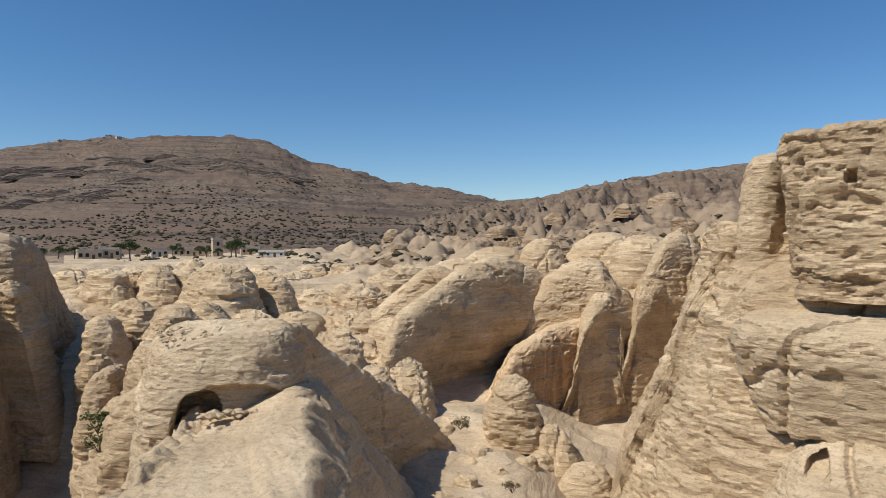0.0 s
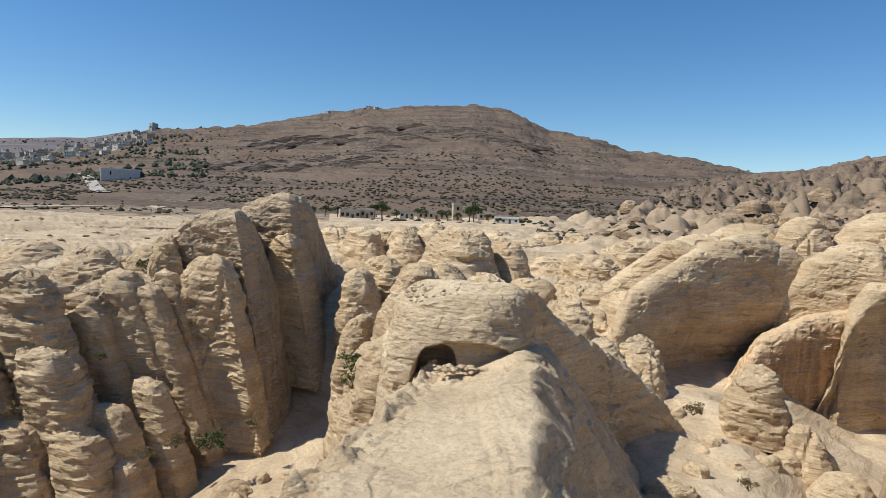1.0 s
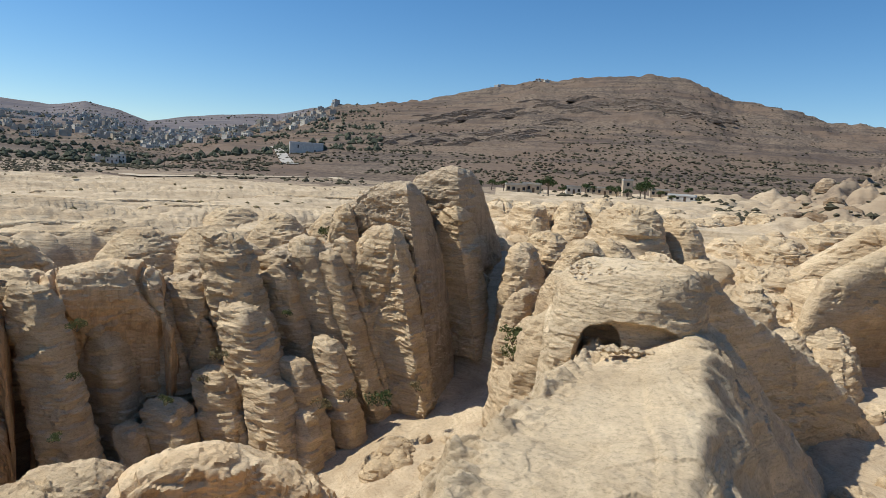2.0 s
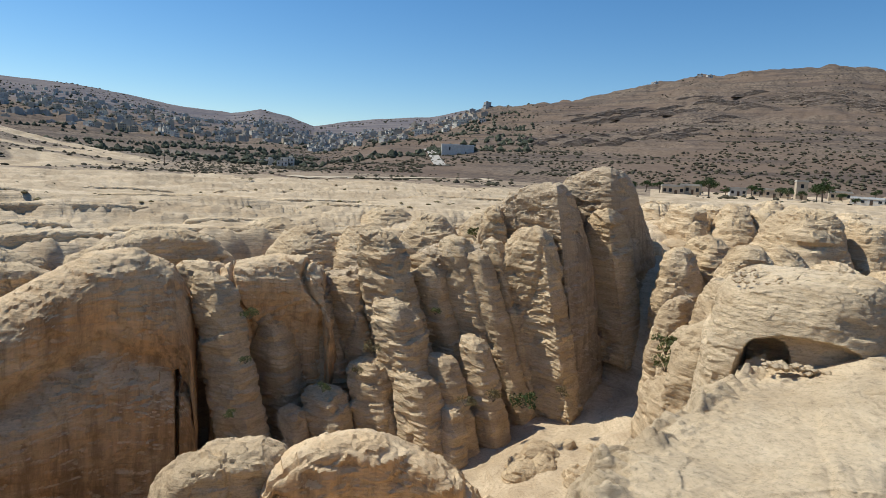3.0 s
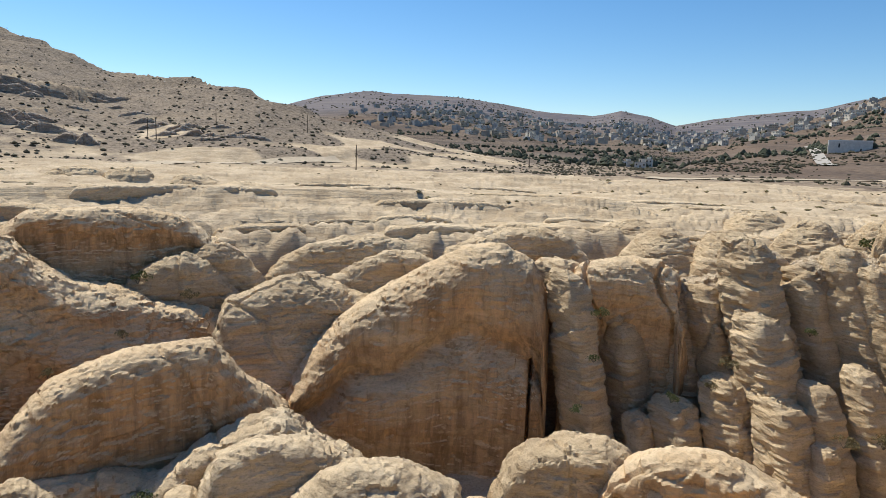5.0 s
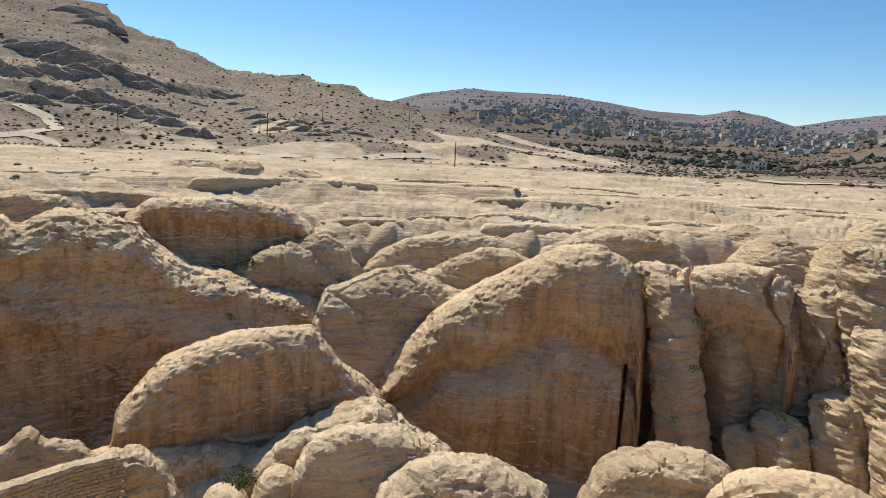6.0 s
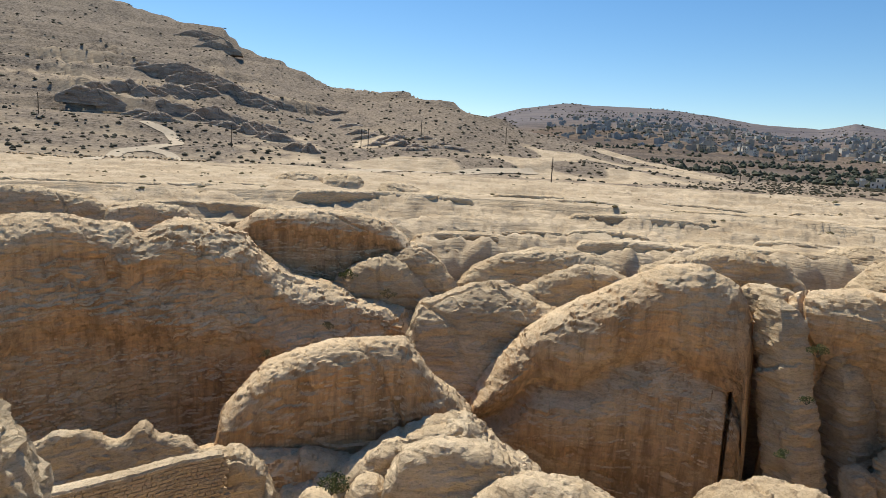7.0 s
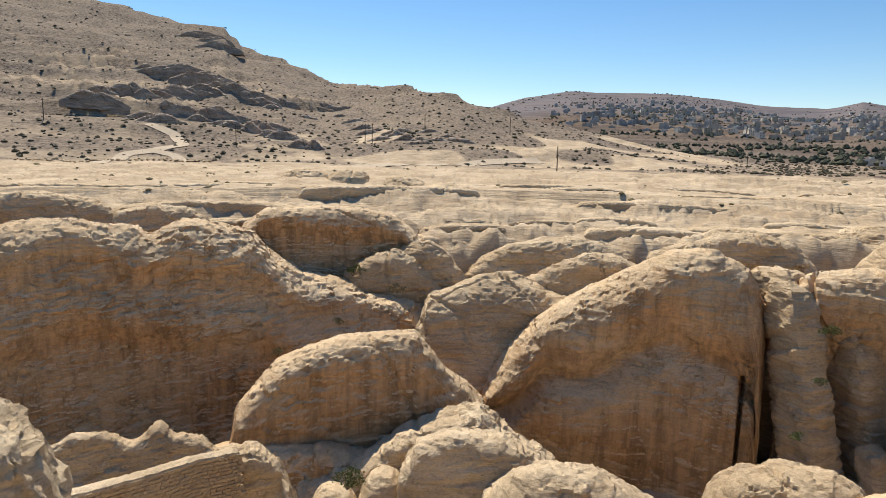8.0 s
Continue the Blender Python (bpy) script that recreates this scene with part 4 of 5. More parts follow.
for az, d, top, half, base, depth in ((7.6, 92, -8.3, 3.0, -13, 7), (4.4, 86, -9.6, 3.2, -14, 6), (6.6, 80, -10.6, 2.6, -14, 5), (3.0, 80, -11.6, 2.4, -15, 5), (9.4, 84, -7.6, 2.4, -13, 6)):
    rock("rock_slab", az, d, top, half, base, depth, STONE, e=0.8, eh=0.8, n=2.6, lump=0.35, tilt=0.22, turn=random.uniform(0, 40), chips=0.9, label="low tilted sandstone slab above the sandy floor", category="rock slab")
# outcrops between fins and chamber
for az, d, top, half, base, depth in (
        (29.6, 130, -2.2, 1.6, -7, 6), (27.0, 118, -2.0, 1.7, -8, 6), (25.2, 122, -2.0, 1.5, -8, 6), (23.4, 116, -1.9, 1.7, -8, 6), (21.5, 118, -2.3, 1.5, -8, 6), (18.6, 104, -1.7, 3.0, -11, 8),
        (15.1, 108, -2.4, 2.2, -11, 7), (27.2, 88, -5.6, 2.0, -13, 5), (25.2, 94, -4.4, 2.0, -12, 5), (22.2, 84, -5.2, 2.4, -13, 5), (19.4, 88, -5.0, 2.2, -12, 5), (23.8, 70, -8.0, 2.0, -16, 5),
        (26.9, 74, -9.6, 1.6, -16, 5), (20.3, 64, -7.0, 2.4, -15, 5), (25.6, 62, -12.0, 2.0, -18, 4.5), (27.2, 58, -16.2, 1.6, -21, 4), (30.5, 120, -4.2, 1.6, -9, 5), (24.0, 56, -11.0, 2.2, -18, 4), (16.0, 92, -5.6, 2.2, -11, 5), (12.5, 100, -5.8, 2.4, -11, 6)):
    rock("rock_outcrop", az, d, top, half, base, depth, STONE, e=0.5, eh=0.75, n=2.8, lump=0.5, beds=1.0, taper=0.15, tilt=random.uniform(-0.2, 0.1), turn=random.uniform(-40, 40), chips=0.8, label="rounded outcrop of banded sandstone", group="rounded sandstone outcrops")
# the near cliff across the gap
rock("cliff_buttress", -36.0, 60, -1.6, 17.6, -25, 14, STONE, e=0.10, eh=0.3, n=3.2, taper=0.2, lean=(1.0, 3.0), lump=0.22, beds=0.15, seed=41, res=1.15, cracks=0.4, grain=1.8, chips=0.6, label="tall sunlit sandstone buttress with a rough pitted face", category="cliff")
crag("cliff_buttress", 57, (-40, 0.5, -28, 1.2, -24.3, 1.2, -23.6, 0.9, -21.9, -1.2, -20.4, -3.8, -19.3, -7.4, -17.5, -11.2, -15.3, -16.2, -14.5, -20.5), -34, 8, STONE, rounding=1.6, bank=0.22, back=0.15, lump=0.2, beds=0.15, chips=0.6, grain=1.8, cracks=0.4,
     label="rough pitted flank of the sandstone buttress")
rock("cliff_block", -36.4, 58, 7.4, 8.0, -1.4, 10, STONE, e=0.05, eh=0.1, n=6.0, taper=-0.06, lump=0.08, beds=0.35, seed=43, res=1.2, cracks=0.5, grain=1.2, chips=0.6,
     niches=((-3.9, 7.6, 0.35, 0.8, 1.0, 2.0),), label="square sandstone block crowning the buttress", category="cliff")
rock("rock_fin", -26.0, 60, 6.6, 1.7, -3, 4, PALE, e=0.15, eh=0.5, n=3.4, taper=0.12, lump=0.3, turn=-20, lean=(0.8, 0), label="pale rounded fin beside the crowning block", category="rock fin")
rock("rock_fin", -23.6, 60, 1.6, 2.2, -6, 4, STONE, e=0.5, eh=0.6, n=3.0, taper=0.2, lump=0.4, chips=1.3, turn=20, label="broken sandstone shoulder beside the pale fin", category="rock fin")
rock("cliff_ledge", -38.0, 54, -5.2, 13.0, -11.5, 9, PALE, e=0.35, eh=0.35, n=4.5, taper=-0.12, lump=0.22, seed=46, beds=0.2, chips=0.25, grain=1.2, cracks=0.5, tilt=-0.06, label="smooth pale sandstone ledge with a dark crack below", category="cliff")
rock("cliff_ledge", -34.6, 46, -12.8, 9.4, -28, 8, PALE, e=0.45, eh=0.5, n=2.8, taper=0.22, lean=(0, 4), lump=0.25, seed=45, beds=0.2, chips=0.25, grain=1.2, tilt=-0.05, label="smooth sunlit sandstone ledge below the buttress", category="cliff",
     niches=((-3.9, 10.6, 0.65, 1.7, 1.6, 2.0),))


def scatter(name, count, az0, az1, d0, d1, size0, size1, label, group, material=STONE, tall=1.0):
    """Random smaller rocks, sunk into the ground."""
    for k in range(count):
        az = random.uniform(az0, az1)
        d = d0 * (d1 / d0) ** random.random()
        z = ground_z(az, d)
        w = random.uniform(size0, size1) * (0.6 + 0.4 * d / d0)
        high = w * random.uniform(0.3, 0.6) * tall
        rock(name, az, d, math.degrees(math.atan2(z + high, d)), math.degrees(math.atan2(w, d)), math.degrees(math.atan2(z - 0.5, d)), w * random.uniform(0.7, 1.3), material,
             e=random.uniform(0.3, 0.8), eh=random.uniform(0.5, 0.9), n=random.uniform(2.2, 4.0), lump=0.7, taper=0.15, chips=1.3, turn=random.uniform(-60, 60), tilt=random.uniform(-0.2, 0.2), label=label, group=group)


scatter("rock_outcrop", 34, 3, 14, 88, 150, 1.6, 4.0, "small weathered outcrop among broken sandstone", "small outcrops of the broken slope")
scatter("rock_outcrop", 26, 14, 31, 90, 220, 1.6, 3.6, "small weathered outcrop among broken sandstone", "small outcrops of the broken slope")
CRAG = sandstone("brown_crag_sandstone", (0.55, 0.42, 0.285), (0.43, 0.32, 0.215), stain=0.3)
scatter("rock_outcrop", 90, -30, 7, 150, 480, 2.0, 4.5, "brown weathered crag of the rock field", "crags of the rock field", CRAG, 1.7)
scatter("boulder", 40, 30, 60, 44, 66, 0.7, 2.0, "loose sandstone boulder on the canyon floor", "loose boulders of the canyon floor")
scatter("boulder", 26, -14, 4, 50, 78, 0.5, 1.5, "loose sandstone boulder on the canyon floor", "loose boulders of the canyon floor")

for k in range(64):
    az = 43 + 91 * (k + random.random()) / 64
    d = random.uniform(90, 108) if k % 3 else random.uniform(110, 165)
    half = random.uniform(2.5, 8.0)
    z = ground_z(az, d)
    high = random.uniform(0.35, 0.95) * (1.0 if k % 3 else 0.7)
    rise = [0.2, 0.75, 1.0, random.uniform(0.8, 1.1), random.uniform(0.6, 1.0), 0.15]
    crest = []
    for j, f in enumerate(rise):
        crest += [az + half * (j - 2.5) / 2.5, math.degrees(math.atan2(z + high * f, d))]
    crag("rock_ledge", d, tuple(crest), z - 3.0, random.uniform(5, 11), PALE if k % 2 else STONE, rounding=random.uniform(0.4, 0.9), bank=random.uniform(-0.2, 0.3), back=0.05, lump=0.12, chips=0.5, cracks=0.3,
         label="long low sandstone ledge on the slickrock rim", category="rock ledge", group="low ledges of the rim")


def hill_band(points, count, size0, size1, seed, material=None, label="grey-brown bedded outcrop on the stony hill", group="outcrops of the stony hill"):
    """Outcrops of a rock band along the hill, by bearing and height of sight."""
    rng = random.Random(seed)
    count = int(count * 1.7)
    for k in range(count):
        f = (k + rng.random()) / count * (len(points) - 1)
        i = min(int(f), len(points) - 2)
        az = points[i][0] + (points[i + 1][0] - points[i][0]) * (f - i)
        el = points[i][1] + (points[i + 1][1] - points[i][1]) * (f - i) + rng.uniform(-0.5, 0.5)
        p = on_ground(az, el - 0.6, 240)
        d = math.hypot(p.x, p.y)
        high, half = rng.uniform(size0, size1) * 0.6, rng.uniform(0.4, 1.3)
        crest = []
        for j, g in enumerate((0.25, 0.8, rng.uniform(0.85, 1.1), rng.uniform(0.7, 1.0), 0.2)):
            crest += [az + half * (j - 2) / 2, math.degrees(math.atan2(p.z + high * g, d))]
        crag("rock_outcrop", d, tuple(crest), p.z - 5, 8, material or HILLROCK, rounding=1.4, bank=rng.uniform(0.3, 0.7), back=0.0, lump=0.2, chips=0.9, cracks=0.6, beds=1.6,
             label=label, category="rock outcrop", group=group)


# ---------- plants ----------
def plain(name, colour, rough=0.85, spread=0.25, scale=1.5):
    m, n, l, p = nodes_of(name)
    g = noise_tex(n, l, mapped(n, l, (scale,) * 3), 1.0, 4, 0.65)
    l.new(ramp(n, l, g, (0.3, tuple(c * (1 - spread) for c in colour)), (0.7, tuple(c * (1 + spread) for c in colour))), p.inputs["Base Color"])
    p.inputs["Roughness"].default_value = rough
    p.inputs["Specular IOR Level"].default_value = 0.2
    return m


LEAF = plain("olive_leaves", (0.105, 0.115, 0.04), spread=0.5, scale=4)
GREEN = plain("dark_green_leaves", (0.05, 0.075, 0.025), spread=0.5, scale=2)
DRY = plain("dry_scrub", (0.17, 0.135, 0.065), spread=0.4, scale=4)
SCRUB = plain("dark_scrub", (0.075, 0.066, 0.040), spread=0.4, scale=0.3)
BARK = plain("grey_bark", (0.14, 0.11, 0.08), spread=0.35, scale=8)


def soup(name, verts, faces, material, smooth_shade=False):
    me = bpy.data.meshes.new(name)
    me.from_pydata(verts, [], faces)
    if smooth_shade:
        me.polygons.foreach_set("use_smooth", np.ones(len(faces), bool))
    me.materials.append(material)
    return me


def leaf_cloud(rng, blobs, count, size):
    """Small leaf quads on the shells of some blobs (x, y, z, radius, flatness)."""
    v, f = [], []
    for k in range(count):
        bx, by, bz, br, fl = blobs[rng.randrange(len(blobs))]
        a, c = rng.uniform(0, 6.283), rng.uniform(-0.6, 1)
        q = math.sqrt(1 - c * c)
        rr = br * (rng.uniform(0.55, 1.08))
        o = Vector((bx + rr * q * math.cos(a), by + rr * q * math.sin(a), bz + rr * c * fl))
        t = Vector((rng.gauss(0, 1), rng.gauss(0, 1), rng.gauss(0, 0.7))).normalized()
        b = t.cross(Vector((rng.gauss(0, 1), rng.gauss(0, 1), rng.gauss(0, 1)))).normalized()
        s1, s2 = size * rng.uniform(0.6, 1.4), size * rng.uniform(0.3, 0.7)
        i = len(v)
        v += [o - t * s1, o + b * s2, o + t * s1, o - b * s2]
        f.append((i, i + 1, i + 2, i + 3))
    return v, f


def stalk(bm, a, b, r0, r1, sides=6):
    a, b = Vector(a), Vector(b)
    m = (b - a).to_track_quat("Z", "Y").to_matrix()
    rings = []
    for o, r in ((a, r0), (b, r1)):
        rings.append([bm.verts.new(o + m @ Vector((r * math.cos(6.283 * k / sides), r * math.sin(6.283 * k / sides), 0))) for k in range(sides)])
    for k in range(sides):
        bm.faces.new((rings[0][k], rings[0][(k + 1) % sides], rings[1][(k + 1) % sides], rings[1][k]))
    bm.faces.new(rings[1])


def bush(place, size, material, label, seed, leaves=420):
    rng = random.Random(seed)
    ob = new("bush")
    ob.location = place
    bm = bmesh.new()
    blobs = []
    for k in range(7):
        a, e = rng.uniform(0, 6.283), rng.uniform(0.4, 1.3)
        tip = Vector((math.cos(a) * math.cos(e), math.sin(a) * math.cos(e), math.sin(e))) * size * rng.uniform(0.5, 0.9)
        stalk(bm, (0, 0, -0.1), tip, 0.03 * size, 0.01 * size, 5)
        blobs.append((tip.x, tip.y, tip.z, size * rng.uniform(0.25, 0.45), 0.8))
    part("stem", bm, BARK, ob)
    v, f = leaf_cloud(rng, blobs, leaves, size * 0.085)
    leaf = new("foliage", soup("foliage", v, f, material))
    leaf.parent = ob
    return tagged(ob, label, "bush", "canyon bushes")


def tree(place, height, seed, label):
    rng = random.Random(seed)
    ob = new("tree")
    ob.location = place
    bm = bmesh.new()
    top = Vector((rng.uniform(-0.4, 0.4), rng.uniform(-0.4, 0.4), height * 0.4))
    stalk(bm, (0, 0, -0.3), top, height * 0.04, height * 0.028, 8)
    blobs = []
    for k in range(9):
        a = k * 2.4 + rng.uniform(-0.3, 0.3)
        e = rng.uniform(0.3, 1.4)
        tip = top + Vector((math.cos(a) * math.cos(e), math.sin(a) * math.cos(e), math.sin(e))) * height * rng.uniform(0.25, 0.45)
        stalk(bm, top, tip, height * 0.02, height * 0.006, 5)
        blobs.append((tip.x, tip.y, tip.z, height * rng.uniform(0.14, 0.22), 0.9))
    part("trunk", bm, BARK, ob)
    v, f = leaf_cloud(rng, blobs, 1100, height * 0.035)
    crown = new("crown", soup("crown", v, f, GREEN))
    crown.parent = ob
    return tagged(ob, label, "tree", "trees round the farmstead")


def on_ground(az, el, d0=20.0, d1=4000.0):
    """The first place of the ground on the line of sight at that bearing and height."""
    d = np.geomspace(d0, d1, 900)
    a = radians(az)
    z = ground_height(-d * math.sin(a), d * math.cos(a))[0]
    hit = np.nonzero(z >= d * math.tan(radians(el)))[0]
    k = hit[0] if len(hit) else int(np.argmax(z / d))
    return at(az, float(d[k]), float(z[k]))


def clumps(name, az0, az1, d0, d1, count, r0, r1, material, label, category, keep=None, seed=1, tall=0.75):
    """Many small irregular shrubs over a stretch of ground, as one mesh."""
    rng = np.random.RandomState(seed)
    az = rng.uniform(az0, az1, count)
    d = np.exp(rng.uniform(math.log(d0), math.log(d1), count))
    x, y = -d * np.sin(np.radians(az)), d * np.cos(np.radians(az))
    z, soil = ground_height(x, y)
    ok = np.ones(count, bool) if keep is None else keep(x, y, z, soil)
    x, y, z, d = x[ok], y[ok], z[ok], d[ok]
    n = len(x)
    ring = np.array([(math.cos(k * 1.2566), math.sin(k * 1.2566)) for k in range(5)])
    size = (r0 + (r1 - r0) * rng.random_sample(n) ** 2)
    V = np.zeros((n, 11, 3))
    for lev, (rad, hh) in enumerate(((0.75, -0.1), (1.0, 0.45))):
        jig = rng.uniform(0.65, 1.3, (n, 5))
        V[:, lev * 5:lev * 5 + 5, 0] = ring[:, 0] * rad * jig * size[:, None]
        V[:, lev * 5:lev * 5 + 5, 1] = ring[:, 1] * rad * jig * size[:, None]
        V[:, lev * 5:lev * 5 + 5, 2] = hh * size[:, None] * tall * rng.uniform(0.7, 1.3, (n, 5))
    V[:, 10, 2] = size * tall * rng.uniform(0.8, 1.4, n)
    V[:, 10, 0] = size * rng.uniform(-0.3, 0.3, n)
    V += np.stack([x, y, z], 1)[:, None, :]
    quads = [(k, (k + 1) % 5, 5 + (k + 1) % 5, 5 + k) for k in range(5)]
    tris = [(5 + k, 5 + (k + 1) % 5, 10) for k in range(5)]
    F = [tuple(i * 11 + q for q in f) for i in range(n) for f in quads + tris]
    me = soup(name, V.reshape(-1, 3).tolist(), F, material)
    return tagged(new(name, me), label, category, kind="stuff")


HILLROCK = sandstone("grey_brown_hill_rock", (0.62, 0.50, 0.385), (0.50, 0.395, 0.30), (0.40, 0.28, 0.19), stain=0.3)
hill_band(((119.0, 5.8), (115.9, 5.9), (113.0, 5.7)), 7, 4.0, 8.0, 1)
hill_band(((124.1, 3.5), (120.5, 3.7), (117.1, 4.4), (113.8, 4.9), (111.1, 4.3), (108.9, 3.8)), 16, 4.0, 9.0, 2)
hill_band(((119.4, 2.4), (115.9, 2.6), (112.0, 2.2), (109.3, 1.7), (106.0, 0.3)), 14, 4.0, 9.0, 3)
hill_band(((107.0, 3.3), (103.5, 3.4), (100.4, 1.4), (97.0, 1.4), (94.0, 1.6)), 12, 2.5, 5.0, 4)
hill_band(((115.6, 8.6), (113.3, 8.4)), 3, 5.0, 8.0, 5)
BANDROCK = sandstone("dark_mountain_rock", (0.34, 0.265, 0.21), (0.25, 0.195, 0.155), (0.18, 0.125, 0.09), stain=0.3)
for seed, line in ((6, ((41, 2.9), (30, 3.8), (24.5, 5.2))), (7, ((24, 6.6), (18, 7.2), (12, 6.2))), (8, ((36, 5.0), (29, 6.2), (22, 7.4)))):
    hill_band(line, 14, 5.0, 10.0, seed, BANDROCK, "dark broken rock band across the mountain", "rock bands of the mountain")


def patchy(scale, level, seed):
    return lambda x, y, z, soil: perlin(np.stack([x, y, 0 * x], 1) / scale, seed) > level


clumps("hill_scrub", -6, 62, 430, 1480, 11000, 0.7, 2.1, SCRUB, "dark thorny scrub dotted over the brown mountain", "shrubs", patchy(120, -0.08, 3), 2)
clumps("hill_scrub", 62, 133, 250, 760, 4200, 0.4, 1.3, SCRUB, "dark thorny scrub dotted over the stony hill", "shrubs", lambda x, y, z, soil: soil > 0.3, 3)
clumps("field_scrub", -36, 12, 150, 880, 1300, 0.7, 2.0, SCRUB, "dark scrub in the clefts of the rock field", "shrubs", None, 4)
clumps("plateau_scrub", 40, 132, 120, 270, 420, 0.3, 0.85, DRY, "low dry desert shrubs on the slickrock plateau", "shrubs", patchy(30, -0.05, 8), 5, 0.6)
clumps("town_trees", 40, 86, 640, 2900, 5200, 1.6, 4.2, plain("grey_green_leaves", (0.075, 0.08, 0.05), spread=0.4, scale=0.2), "dark green garden trees among the houses of the town", "trees", patchy(160, -0.05, 9), 6, 1.3)
clumps("valley_scrub", 10, 62, 255, 480, 700, 0.5, 1.6, SCRUB, "scrub on the flat ground before the mountain", "shrubs", patchy(60, 0.0, 10), 7)
clumps("range_scrub", 40, 92, 1500, 3300, 2500, 2.5, 6.0, SCRUB, "dark scrub on the far range", "shrubs", patchy(300, -0.05, 11), 8)

for k, (az, el, d, size, kind) in enumerate((
        (103.3, -28.0, 47, 1.5, LEAF), (102.8, -10.7, 86, 1.6, LEAF), (98.9, -12.2, 82, 1.1, DRY), (104.0, -15.0, 70, 0.9, DRY), (109.3, -17.4, 66, 0.8, DRY), (63.6, -13.1, 68, 1.1, LEAF),
        (39.4, -19.6, 66, 1.7, GREEN), (27.7, -13.7, 60, 1.8, LEAF), (57.3, -19.2, 64, 1.0, LEAF), (44.2, -5.6, 88, 1.7, LEAF), (53.1, -15.9, 66, 1.2, DRY), (44.5, -20.0, 62, 1.1, DRY),
        (-1.5, -15.4, 66, 1.2, DRY), (-6.0, -20.3, 52, 0.9, DRY), (27.6, -15.2, 56, 1.3, LEAF), (36.0, -18.5, 68, 1.0, DRY), (42.0, -19.5, 66, 1.1, DRY), (63.9, -16.8, 66, 0.8, LEAF), (54.2, -17.8, 66, 0.9, DRY), (47.6, -12.5, 70, 0.8, LEAF), (65.2, -21.0, 62, 0.9, LEAF))):
    bush(at(az, d, d * math.tan(radians(el)) - 0.35 * size), size, kind, "green desert bush in a rock cleft" if kind is not DRY else "dry straw-coloured desert bush in a rock cleft", 20 + k)
for k, (az, size) in enumerate(((-29.1, 0.45), (-30.9, 0.3), (-33.0, 0.4), (-33.9, 0.5))):
    bush(at(az, 56, 56 * math.tan(radians(7.35))), size, SCRUB, "small dark bush on top of the crowning block", 60 + k, 120)

# ---------- farmstead, town, road ----------
WALL = plain("limestone_plaster", (0.70, 0.63, 0.52), 0.9, 0.12, 0.6)
WALL_TAN = plain("tan_block_wall", (0.50, 0.41, 0.30), 0.9, 0.15, 0.6)
WALL_GREY = plain("grey_concrete_wall", (0.56, 0.53, 0.48), 0.9, 0.15, 0.6)
ROOF = plain("dusty_flat_roof", (0.48, 0.44, 0.38), 0.9, 0.12, 0.5)
METAL = plain("pale_sheet_roof", (0.62, 0.62, 0.60), 0.5, 0.06, 0.4)
GLASS = plain("dark_window_glass", (0.025, 0.028, 0.032), 0.2, 0.2, 1.0)
DOOR = plain("brown_door", (0.10, 0.07, 0.05), 0.6, 0.2, 1.0)
WOOD = plain("weathered_pole_wood", (0.10, 0.078, 0.055), 0.85, 0.3, 3.0)
DIRT = plain("pale_dirt_track", (0.56, 0.45, 0.32), 0.95, 0.12, 0.5)
ASPHALT = plain("pale_worn_road", (0.42, 0.38, 0.33), 0.95, 0.15, 0.3)


def box(bm, x0, y0, z0, x1, y1, z1, bevel=0.0):
    g = bmesh.ops.create_cube(bm, size=1.0)
    for v in g["verts"]:
        v.co = Vector(((x0 + x1) / 2 + v.co.x * (x1 - x0), (y0 + y1) / 2 + v.co.y * (y1 - y0), (z0 + z1) / 2 + v.co.z * (z1 - z0)))
    if bevel:
        bmesh.ops.bevel(bm, geom=list({e for v in g["verts"] for e in v.link_edges}), offset=bevel, segments=1, affect="EDGES")


